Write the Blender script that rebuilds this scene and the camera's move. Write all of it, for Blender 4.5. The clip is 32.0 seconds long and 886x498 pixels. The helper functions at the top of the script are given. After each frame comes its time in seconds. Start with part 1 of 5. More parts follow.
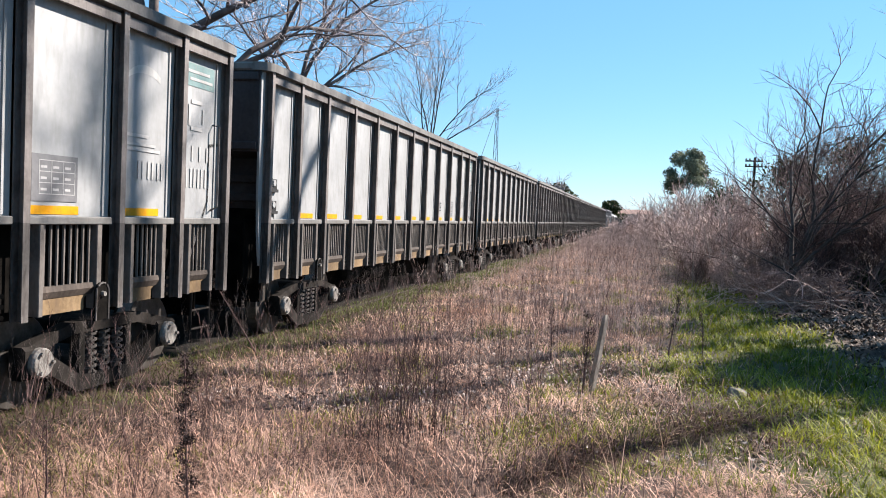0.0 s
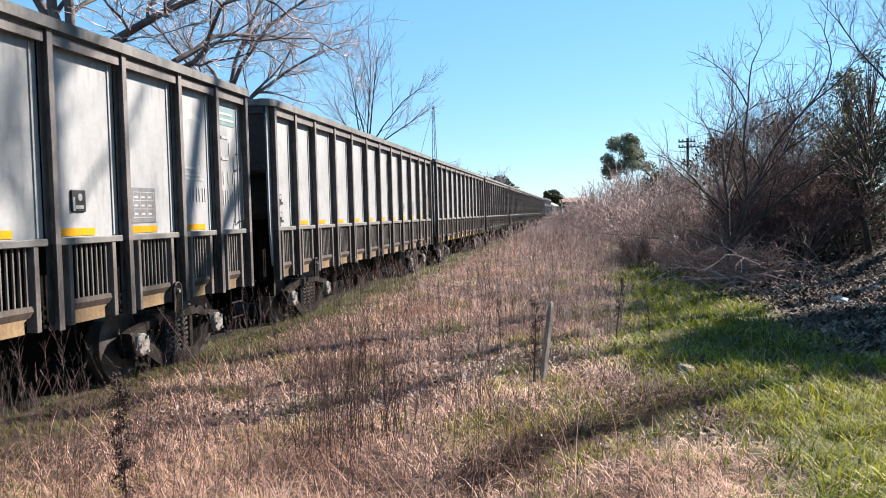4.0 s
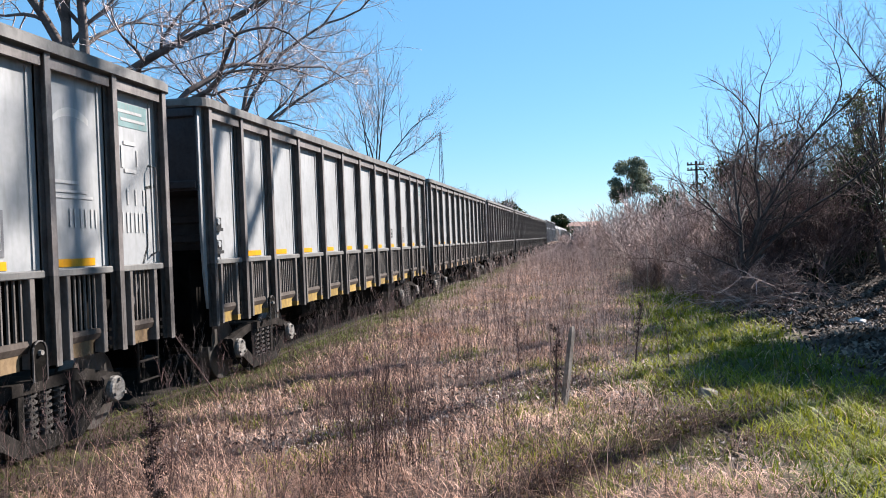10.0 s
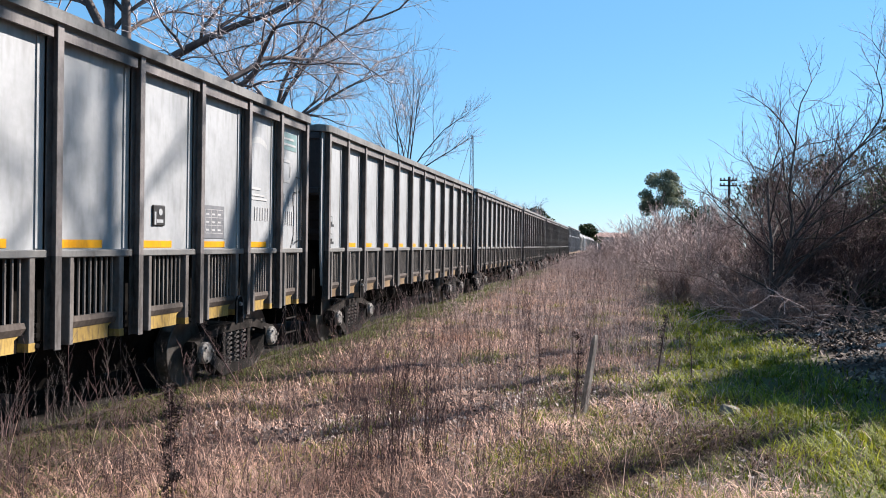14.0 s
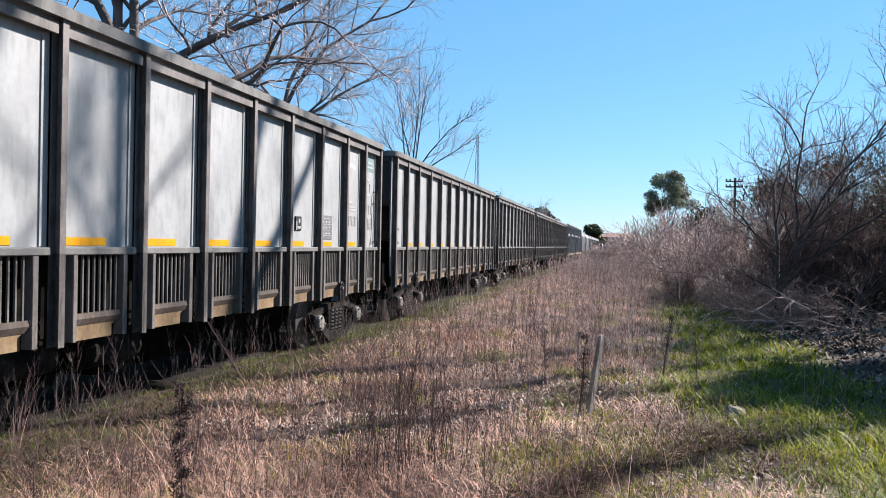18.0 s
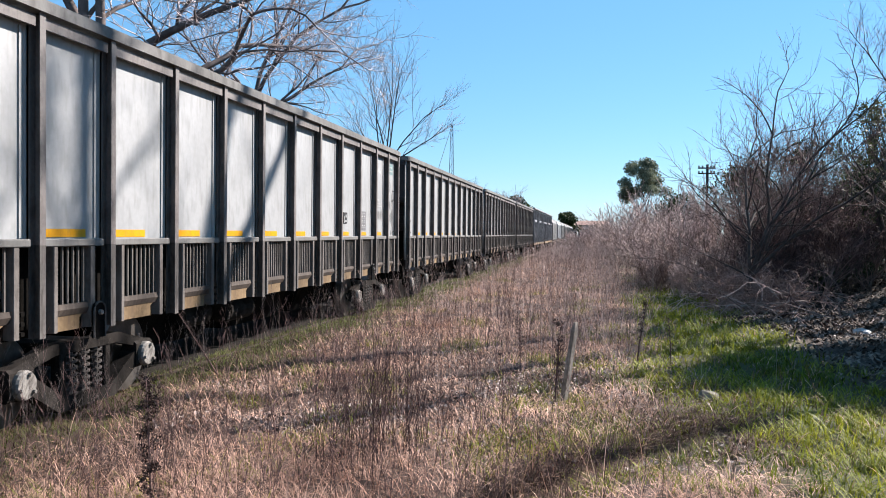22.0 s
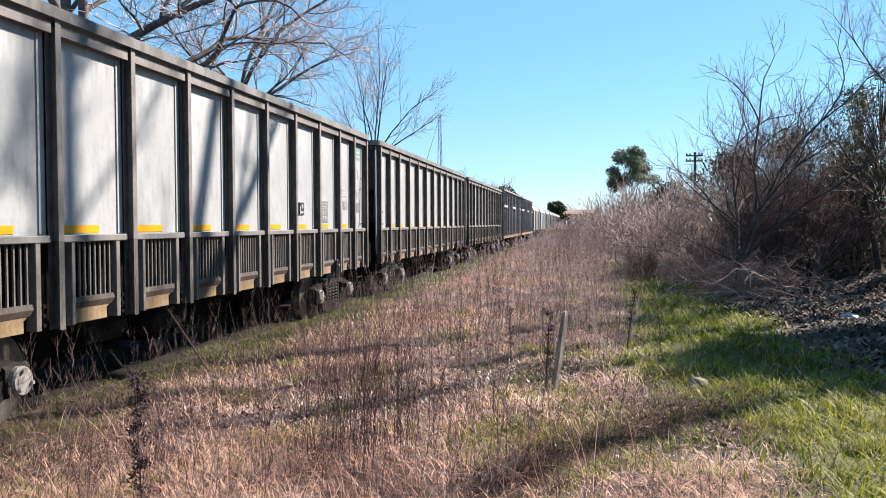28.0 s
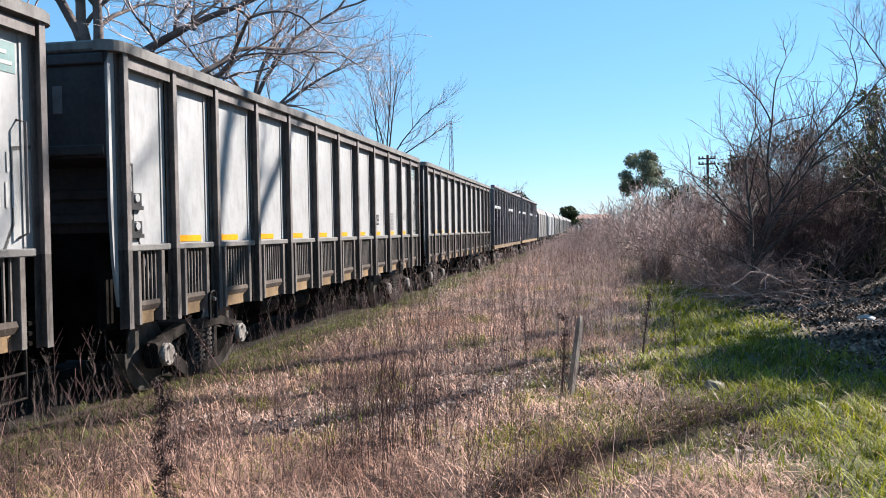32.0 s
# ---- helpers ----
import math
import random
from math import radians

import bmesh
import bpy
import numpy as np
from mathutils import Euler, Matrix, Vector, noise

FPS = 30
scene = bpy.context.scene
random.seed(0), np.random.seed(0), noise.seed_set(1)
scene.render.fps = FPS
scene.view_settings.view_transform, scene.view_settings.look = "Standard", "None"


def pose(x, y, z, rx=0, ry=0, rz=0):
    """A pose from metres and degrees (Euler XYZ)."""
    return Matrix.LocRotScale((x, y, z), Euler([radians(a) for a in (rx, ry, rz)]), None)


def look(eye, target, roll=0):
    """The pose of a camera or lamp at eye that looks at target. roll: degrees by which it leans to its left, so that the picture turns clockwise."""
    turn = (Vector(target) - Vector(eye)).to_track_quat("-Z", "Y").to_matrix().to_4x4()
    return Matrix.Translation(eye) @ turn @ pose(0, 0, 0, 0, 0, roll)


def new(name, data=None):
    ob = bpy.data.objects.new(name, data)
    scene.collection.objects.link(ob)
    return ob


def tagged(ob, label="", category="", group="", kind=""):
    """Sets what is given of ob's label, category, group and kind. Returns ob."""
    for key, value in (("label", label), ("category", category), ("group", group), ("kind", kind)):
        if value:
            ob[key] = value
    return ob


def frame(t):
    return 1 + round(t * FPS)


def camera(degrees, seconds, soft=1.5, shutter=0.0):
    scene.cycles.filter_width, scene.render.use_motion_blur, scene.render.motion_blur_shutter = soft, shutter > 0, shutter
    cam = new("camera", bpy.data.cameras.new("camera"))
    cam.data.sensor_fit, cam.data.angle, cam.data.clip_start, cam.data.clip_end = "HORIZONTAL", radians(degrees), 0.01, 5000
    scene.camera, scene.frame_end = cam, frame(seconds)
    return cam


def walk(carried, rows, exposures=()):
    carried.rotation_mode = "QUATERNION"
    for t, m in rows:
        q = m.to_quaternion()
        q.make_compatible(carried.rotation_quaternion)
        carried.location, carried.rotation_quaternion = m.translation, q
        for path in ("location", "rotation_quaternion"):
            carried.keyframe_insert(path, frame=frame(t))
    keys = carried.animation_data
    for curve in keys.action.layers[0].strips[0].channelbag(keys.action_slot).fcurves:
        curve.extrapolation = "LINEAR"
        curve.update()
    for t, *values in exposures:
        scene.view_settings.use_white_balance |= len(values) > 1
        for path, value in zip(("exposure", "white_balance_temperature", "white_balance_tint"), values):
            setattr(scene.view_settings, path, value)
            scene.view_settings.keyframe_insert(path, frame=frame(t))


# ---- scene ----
cam = camera(56.83, 32.0, soft=1.0)
# seconds, x, y, z, pitch, roll, yaw
PATH = [
    (0.0, 0.085, -0.105, 1.741, -2.38, -2.46, 13.29),
    (0.5, 0.081, -0.099, 1.734, -1.95, -1.40, 11.90),
    (1.0, 0.079, -0.105, 1.744, -1.81, 0.24, 10.92),
    (1.5, 0.093, -0.101, 1.741, -2.56, 1.67, 10.29),
    (2.0, 0.119, -0.097, 1.741, -2.42, -0.03, 11.20),
    (2.5, 0.187, -0.098, 1.707, -2.29, 0.41, 8.62),
    (4.5, 0.086, 0.089, 1.719, -2.65, 1.71, 9.53),
    (5.0, 0.065, 0.185, 1.690, -3.24, 0.51, 8.55),
    (5.5, 0.041, 0.145, 1.695, -2.12, 0.17, 10.44),
    (6.0, 0.018, 0.112, 1.699, -1.13, -0.12, 9.72),
    (6.5, 0.003, 0.096, 1.712, -0.63, 0.26, 9.18),
    (7.0, -0.015, 0.100, 1.698, -1.00, 0.34, 9.27),
    (7.5, -0.034, 0.086, 1.703, -1.22, 1.34, 9.95),
    (8.0, -0.022, 0.089, 1.697, -1.00, 1.76, 9.48),
    (8.5, 0.008, 0.053, 1.708, -0.94, 1.55, 9.09),
    (9.0, 0.003, 0.038, 1.716, -0.11, 1.37, 9.59),
    (9.5, -0.015, -0.011, 1.716, -0.27, 1.95, 9.90),
    (10.0, -0.004, -0.010, 1.718, -0.60, 2.18, 9.86),
    (10.5, -0.016, -0.008, 1.708, -0.86, 1.95, 9.68),
    (11.0, -0.004, -0.014, 1.696, -1.04, 2.22, 9.71),
    (11.5, -0.030, 0.004, 1.695, -1.46, 1.29, 10.29),
    (12.0, -0.016, 0.024, 1.687, -1.23, 0.21, 11.19),
    (12.5, -0.024, 0.005, 1.687, -1.02, -0.08, 11.64),
    (13.0, -0.009, -0.014, 1.690, -0.42, -0.66, 12.40),
    (13.5, -0.004, -0.012, 1.685, -0.43, -0.49, 12.03),
    (14.0, -0.011, 0.003, 1.693, -0.38, -0.85, 11.71),
    (14.5, -0.014, -0.007, 1.695, -0.28, -1.22, 11.91),
    (16.5, -0.022, -0.025, 1.695, -0.28, -0.38, 11.81),
    (17.0, -0.014, -0.026, 1.704, -0.53, -0.50, 11.71),
    (17.5, -0.028, -0.014, 1.695, -0.18, -0.94, 12.10),
    (18.0, -0.024, -0.026, 1.693, -0.41, -1.16, 12.04),
    (18.5, -0.036, -0.015, 1.691, -0.27, -1.40, 12.27),
    (19.0, -0.027, -0.030, 1.683, -0.20, -1.32, 12.46),
    (19.5, -0.040, 0.022, 1.695, -0.49, -1.40, 12.45),
    (20.0, -0.036, 0.001, 1.691, -0.52, -1.17, 12.16),
    (20.5, -0.023, 0.021, 1.703, -0.51, -0.75, 11.29),
    (21.0, -0.004, -0.011, 1.706, -0.20, -0.23, 10.52),
    (21.5, -0.003, 0.005, 1.700, -0.51, -0.27, 10.09),
    (22.0, -0.016, 0.029, 1.684, -1.15, -0.61, 10.32),
    (22.5, -0.017, -0.005, 1.681, -1.16, -0.72, 11.06),
    (23.0, -0.029, -0.023, 1.681, -1.39, -0.07, 11.44),
    (23.5, -0.026, -0.037, 1.689, -1.66, 0.34, 11.66),
    (24.0, -0.034, -0.043, 1.692, -1.45, 0.18, 11.33),
    (24.5, -0.021, -0.041, 1.692, -1.45, 0.20, 11.41),
    (26.5, -0.009, 0.013, 1.683, -1.55, 0.23, 11.42),
    (27.0, -0.004, 0.026, 1.689, -1.75, -0.13, 10.31),
    (27.5, -0.007, 0.031, 1.681, -1.62, -0.01, 10.09),
    (28.0, -0.009, 0.037, 1.685, -1.78, 0.19, 9.58),
    (28.5, -0.016, 0.025, 1.700, -1.42, 0.29, 9.39),
    (29.0, 0.004, -0.000, 1.700, -1.36, 0.20, 9.82),
    (29.5, 0.007, -0.007, 1.702, -1.25, 0.66, 9.88),
    (30.0, 0.005, -0.021, 1.693, -1.04, 0.60, 10.42),
    (30.5, 0.006, -0.015, 1.692, -0.91, 0.47, 9.26),
    (31.0, -0.004, -0.011, 1.706, -1.12, 0.44, 10.39),
    (31.5, -0.007, -0.007, 1.690, -1.16, 0.84, 10.61),
    (32.0, -0.022, -0.015, 1.689, -1.32, 0.93, 10.44),
]
# seconds, stops, kelvin, tint
EXPOSURES = [(0, 1.85, 6810, 15), (4, 1.89, 6930, 15), (5, 1.97, 7060, 15), (6, 1.90, 6880, 15), (9, 1.79, 6590, 15), (10, 1.77, 6590, 15), (12, 1.87, 6790, 15), (14, 1.71, 6590, 15), (20, 1.71, 6540, 15), (22, 1.76, 6620, 15), (24, 1.82, 6660, 15), (28, 1.89, 6890, 15), (32, 1.84, 6740, 15)]
walk(cam, [(t, pose(x, y, z, 90 + p, r, w)) for t, x, y, z, p, r, w in PATH], EXPOSURES)

# ---- world, sun and sky ----
SUN_AZ = radians(44)      # from +x towards +y
SUN_EL = radians(35)
world = bpy.data.worlds.new("sky")
scene.world = world
world.use_nodes = True
wn = world.node_tree
sky = wn.nodes.new("ShaderNodeTexSky")
sky.sky_type, sky.sun_disc = "NISHITA", False
sky.sun_elevation, sky.sun_rotation = SUN_EL, radians(90) - SUN_AZ
sky.air_density, sky.dust_density, sky.ozone_density = 1.0, 0.0, 6.0
wn.nodes["Background"].inputs[1].default_value = 0.051
vivid = wn.nodes.new("ShaderNodeHueSaturation")
vivid.inputs["Hue"].default_value, vivid.inputs["Saturation"].default_value = 0.492, 1.08
wn.links.new(sky.outputs[0], vivid.inputs["Color"])
even = wn.nodes.new("ShaderNodeMix")
even.data_type = "RGBA"
even.inputs[0].default_value, even.inputs[7].default_value = 0.45, (1.25, 3.7, 6.3, 1)
wn.links.new(vivid.outputs[0], even.inputs[6])
wn.links.new(even.outputs[2], wn.nodes["Background"].inputs[0])
sun_data = bpy.data.lights.new("sun", "SUN")
sun_data.energy, sun_data.angle, sun_data.color = 5.0, radians(0.53), (1.0, 0.95, 0.885)
sun = new("sun", sun_data)
sun_dir = Vector((math.cos(SUN_EL) * math.cos(SUN_AZ), math.cos(SUN_EL) * math.sin(SUN_AZ), math.sin(SUN_EL)))
sun.matrix_world = look((30, 25, 30), Vector((30, 25, 30)) - sun_dir)


# ---- materials ----
def mat(name, a, b, scale=4.0, rough=0.7, bump=0.15, fine=40.0, metal=0.0, rand=0.0, stains=None, spread=(0.35, 0.65), island=False, trans=0.0, spec=0.18):
    """Two tones mixed by broad and fine noise, with relief; stains: (colour, scale, amount)."""
    m = bpy.data.materials.new(name)
    m.use_nodes = True
    nt = m.node_tree
    N, link = nt.nodes, nt.links.new
    p = N["Principled BSDF"]
    p.inputs["Roughness"].default_value, p.inputs["Metallic"].default_value = rough, metal
    p.inputs["Specular IOR Level"].default_value = spec
    co = N.new("ShaderNodeTexCoord").outputs["Object"]
    n1, n2 = N.new("ShaderNodeTexNoise"), N.new("ShaderNodeTexNoise")
    n1.inputs["Scale"].default_value, n2.inputs["Scale"].default_value = scale, fine
    n1.inputs["Detail"].default_value, n2.inputs["Detail"].default_value = 5, 3
    link(co, n1.inputs["Vector"]), link(co, n2.inputs["Vector"])
    both = N.new("ShaderNodeMath")
    both.operation = "MULTIPLY_ADD"
    both.inputs[1].default_value = 0.35
    link(n2.outputs[0], both.inputs[0]), link(n1.outputs[0], both.inputs[2])
    r = N.new("ShaderNodeMapRange")
    r.inputs[1].default_value, r.inputs[2].default_value = spread[0] + 0.17, spread[1] + 0.17
    link(both.outputs[0], r.inputs[0])
    mix = N.new("ShaderNodeMix")
    mix.data_type = "RGBA"
    mix.inputs[6].default_value, mix.inputs[7].default_value = (*a, 1), (*b, 1)
    link(r.outputs[0], mix.inputs[0])
    out = mix.outputs[2]
    if stains:
        col, sc, amount = stains
        n3, r3, m3, mp = N.new("ShaderNodeTexNoise"), N.new("ShaderNodeMapRange"), N.new("ShaderNodeMix"), N.new("ShaderNodeMapping")
        mp.inputs["Scale"].default_value = (sc, sc, sc * 0.25)
        n3.inputs["Detail"].default_value = 6
        link(co, mp.inputs[0]), link(mp.outputs[0], n3.inputs["Vector"])
        r3.inputs[1].default_value, r3.inputs[2].default_value, r3.inputs[4].default_value = 0.48, 0.75, amount
        link(n3.outputs[0], r3.inputs[0])
        m3.data_type = "RGBA"
        m3.inputs[7].default_value = (*col, 1)
        link(r3.outputs[0], m3.inputs[0]), link(out, m3.inputs[6])
        out = m3.outputs[2]
    if rand:
        src = N.new("ShaderNodeNewGeometry").outputs["Random Per Island"] if island else N.new("ShaderNodeObjectInfo").outputs["Random"]
        hs, rr = N.new("ShaderNodeHueSaturation"), N.new("ShaderNodeMapRange")
        rr.inputs[3].default_value, rr.inputs[4].default_value = 1 - rand, 1 + rand
        link(src, rr.inputs[0]), link(rr.outputs[0], hs.inputs["Value"]), link(out, hs.inputs["Color"])
        out = hs.outputs[0]
    link(out, p.inputs["Base Color"])
    if bump:
        bp = N.new("ShaderNodeBump")
        bp.inputs["Strength"].default_value, bp.inputs["Distance"].default_value = bump, 0.02
        link(both.outputs[0], bp.inputs["Height"]), link(bp.outputs[0], p.inputs["Normal"])
    if trans:
        tr, ms = N.new("ShaderNodeBsdfTranslucent"), N.new("ShaderNodeMixShader")
        ms.inputs[0].default_value = trans
        link(out, tr.inputs[0]), link(p.outputs[0], ms.inputs[1]), link(tr.outputs[0], ms.inputs[2])
        link(ms.outputs[0], N["Material Output"].inputs[0])
    return m


M_PANEL = mat("grey_wagon_paint", (0.194, 0.202, 0.205), (0.248, 0.257, 0.261), 0.9, 0.55, 0.04, 18, stains=((0.127, 0.13, 0.128), 2.6, 0.6), spec=0.4)
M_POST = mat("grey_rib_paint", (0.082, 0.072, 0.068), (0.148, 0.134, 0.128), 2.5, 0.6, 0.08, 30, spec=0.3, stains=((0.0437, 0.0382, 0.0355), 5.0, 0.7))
M_CAP = mat("sooty_cap_paint", (0.0909, 0.0884, 0.0836), (0.143, 0.14, 0.134), 1.8, 0.6, 0.08, 30, stains=((0.0334, 0.0286, 0.0263), 2.0, 0.7))
M_FOOT = mat("darker_rib_paint", (0.0465, 0.0422, 0.0397), (0.093, 0.0862, 0.0818), 2.5, 0.65, 0.1, 30, stains=((0.0174, 0.0143, 0.0124), 5.0, 0.85))
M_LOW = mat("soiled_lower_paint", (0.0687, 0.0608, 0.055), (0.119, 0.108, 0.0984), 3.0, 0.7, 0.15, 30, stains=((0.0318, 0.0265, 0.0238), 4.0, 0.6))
M_CHUTE = mat("rusty_chute_paint", (0.106, 0.0697, 0.0365), (0.191, 0.134, 0.0748), 3.5, 0.75, 0.15, 35, rand=0.25, stains=((0.0638, 0.0425, 0.0289), 4.0, 0.8))
M_LIP = mat("soiled_brown_lip", (0.0401, 0.0316, 0.0261), (0.0758, 0.0608, 0.0505), 3.5, 0.75, 0.15, 35, rand=0.2, stains=((0.0253, 0.019, 0.016), 4.0, 0.7))
M_CHUTE_Y = mat("yellow_chute_paint", (0.202, 0.132, 0.0337), (0.292, 0.202, 0.0618), 3.5, 0.7, 0.12, 35, rand=0.2, stains=((0.0674, 0.0449, 0.0281), 6.0, 0.95))
# near-black; under the wagons and behind grilles the colour carries shade
M_BLACK = mat("black_steel_and_shade", (0.0025, 0.0023, 0.0021), (0.009, 0.008, 0.007), 4.0, 0.9, 0.2, 40, spec=0.03)
M_EDGE = mat("cleaner_edge_paint", (0.0909, 0.0901, 0.0859), (0.133, 0.131, 0.125), 3.0, 0.55, 0.06, 30, stains=((0.0665, 0.0584, 0.0499), 5.0, 0.6))
# side grey darkened: the ends face away from the sun, shade in the colour
M_END = mat("shaded_end_paint", (0.0221, 0.0212, 0.0232), (0.0506, 0.0486, 0.0526), 1.5, 0.6, 0.08, 20, stains=((0.0405, 0.0355, 0.0355), 3.0, 0.8))
M_IRON = mat("cast_iron_bogie", (0.006, 0.0055, 0.005), (0.024, 0.021, 0.019), 5.0, 0.8, 0.25, 50, spec=0.04)
M_HUB = mat("worn_axle_cap", (0.098, 0.091, 0.084), (0.238, 0.227, 0.21), 9.0, 0.5, 0.15, 60, metal=0.25, stains=((0.035, 0.028, 0.0245), 9.0, 0.7))
M_SPRING = mat("grimy_spring_steel", (0.015, 0.0135, 0.012), (0.0425, 0.0375, 0.034), 6.0, 0.6, 0.15, 50, spec=0.3)
M_TYRE = mat("worn_wheel_tread", (0.0625, 0.0565, 0.0505), (0.117, 0.109, 0.102), 6.0, 0.42, 0.08, 40, metal=0.6)
M_RUST = mat("rusted_rail", (0.0253, 0.0186, 0.0146), (0.0477, 0.0348, 0.0281), 6.0, 0.85, 0.25, 50)
M_YELLOW = mat("yellow_reflective_tape", (0.416, 0.186, 0.00281), (0.472, 0.23, 0.00562), 4.0, 0.4, 0.03, 30, stains=((0.197, 0.123, 0.0337), 6.0, 0.5))
M_TEAL = mat("teal_emblem_paint", (0.101, 0.174, 0.174), (0.14, 0.214, 0.214), 4.0, 0.5, 0.03, 30, stains=((0.168, 0.168, 0.163), 5.0, 0.6))
M_WHITE = mat("white_stencil_paint", (0.276, 0.276, 0.272), (0.336, 0.336, 0.331), 5.0, 0.5, 0.03, 30, stains=((0.227, 0.223, 0.213), 6.0, 0.7))
M_FADED = mat("faded_white_paint", (0.312, 0.312, 0.308), (0.367, 0.367, 0.359), 5.0, 0.5, 0.03, 30, stains=((0.265, 0.261, 0.25), 5.0, 0.8))
M_CARD = mat("black_card_holder", (0.0112, 0.0112, 0.0112), (0.0281, 0.0281, 0.0281), 5.0, 0.5, 0.05, 30)
M_PLATE = mat("dark_grey_data_plate", (0.0897, 0.092, 0.0975), (0.133, 0.134, 0.14), 5.0, 0.5, 0.05, 30)
M_CARB = mat("dark_blue_grey_wagon_paint", (0.107, 0.107, 0.112), (0.168, 0.168, 0.174), 1.2, 0.6, 0.06, 20, stains=((0.0393, 0.0337, 0.0309), 3.0, 0.7))
M_CARC = mat("pale_grey_hopper_paint", (0.112, 0.112, 0.112), (0.158, 0.158, 0.154), 1.2, 0.6, 0.06, 20, stains=((0.112, 0.0952, 0.0788), 3.0, 0.7))


# ---- mesh building ----
class Shape:
    """Vertices and faces gathered before they become one mesh."""

    def __init__(self):
        self.v, self.f = [], []

    def add(self, verts, faces):
        n = len(self.v)
        self.v += verts
        self.f += [tuple(i + n for i in f) for f in faces]
        return self

    def box(self, x0, x1, y0, y1, z0, z1, c=0.0):
        """A box; c: chamfer of the four edges along its longest axis."""
        d = (x1 - x0, y1 - y0, z1 - z0)
        if not c:
            return self.add([(x, y, z) for x in (x0, x1) for y in (y0, y1) for z in (z0, z1)],
                            [(0, 1, 3, 2), (4, 6, 7, 5), (0, 4, 5, 1), (2, 3, 7, 6), (0, 2, 6, 4), (1, 5, 7, 3)])
        ax = d.index(max(d))
        lo, hi = (x0, y0, z0), (x1, y1, z1)
        b, e = [i for i in range(3) if i != ax]
        prof = [(lo[b] + c, lo[e]), (hi[b] - c, lo[e]), (hi[b], lo[e] + c), (hi[b], hi[e] - c), (hi[b] - c, hi[e]), (lo[b] + c, hi[e]), (lo[b], hi[e] - c), (lo[b], lo[e] + c)]
        vs = []
        for s in (lo[ax], hi[ax]):
            for q in prof:
                p = [0, 0, 0]
                p[ax], p[b], p[e] = s, q[0], q[1]
                vs.append(tuple(p))
        return self.add(vs, [tuple(range(8)), tuple(range(15, 7, -1))] + [(i, i + 8, (i + 1) % 8 + 8, (i + 1) % 8) for i in range(8)])

    def tube(self, pts, radii, sides=6, caps=True):
        """A tube through points, with a radius at each."""
        pts = [Vector(p) for p in pts]
        vs, fs = [], []
        for i, p in enumerate(pts):
            d = (pts[min(i + 1, len(pts) - 1)] - pts[max(i - 1, 0)]).normalized()
            u = d.orthogonal().normalized()
            w = d.cross(u)
            for k in range(sides):
                a = 2 * math.pi * k / sides
                vs.append(tuple(p + (u * math.cos(a) + w * math.sin(a)) * radii[i]))
        for i in range(len(pts) - 1):
            for k in range(sides):
                a, b = i * sides + k, i * sides + (k + 1) % sides
                fs.append((a, b, b + sides, a + sides))
        if caps:
            fs += [tuple(range(sides - 1, -1, -1)), tuple(range((len(pts) - 1) * sides, len(pts) * sides))]
        return self.add(vs, fs)

    def prism(self, prof, axis, a, b):
        """A flat outline drawn out from a to b along an axis (0 x, 1 y, 2 z)."""
        o = [i for i in range(3) if i != axis]
        vs = []
        for s in (a, b):
            for q in prof:
                p = [0, 0, 0]
                p[axis], p[o[0]], p[o[1]] = s, q[0], q[1]
                vs.append(tuple(p))
        n = len(prof)
        return self.add(vs, [tuple(range(n)), tuple(range(2 * n - 1, n - 1, -1))] + [(i, i + n, (i + 1) % n + n, (i + 1) % n) for i in range(n)])

    def mesh(self, name, material, smooth=False):
        me = bpy.data.meshes.new(name)
        me.from_pydata(self.v, [], self.f)
        me.materials.append(material)
        bm = bmesh.new()
        bm.from_mesh(me)
        bmesh.ops.recalc_face_normals(bm, faces=bm.faces)
        bm.to_mesh(me)
        bm.free()
        if smooth:
            me.shade_smooth()
        return me


def part(name, shape, material, parent, label="", at=None, smooth=False):
    """One mesh object under a thing or a part; shape may be a ready mesh."""
    me = shape if isinstance(shape, bpy.types.Mesh) else shape.mesh(name, material, smooth)
    ob = new(name, me)
    ob.parent = parent
    if at is not None:
        ob.matrix_basis = at
    if label:
        tagged(ob, label)
    return ob


def thing(name, label, category, group="", kind="", at=None):
    """An empty that parents the parts of one thing."""
    ob = new(name)
    ob.empty_display_size = 0.2
    if at is not None:
        ob.matrix_basis = at
    return tagged(ob, label, category, group, kind)


def solid(name, shape, material, label, category, kind="", group="", at=None, smooth=False):
    ob = new(name, shape.mesh(name, material, smooth))
    if at is not None:
        ob.matrix_basis = at
    return tagged(ob, label, category, group, kind)


def joined(name, verts, faces, material, smooth=False):
    """A mesh from arrays; faces is an (n, 3) or (n, 4) array."""
    me = bpy.data.meshes.new(name)
    n, k = faces.shape
    me.vertices.add(len(verts))
    me.vertices.foreach_set("co", np.ascontiguousarray(verts, dtype=np.float32).ravel())
    me.loops.add(n * k)
    me.loops.foreach_set("vertex_index", faces.astype(np.int32).ravel())
    me.polygons.add(n)
    me.polygons.foreach_set("loop_start", np.arange(0, n * k, k, dtype=np.int32))
    me.update(calc_edges=True)
    me.materials.append(material)
    if smooth:
        me.shade_smooth()
    return me


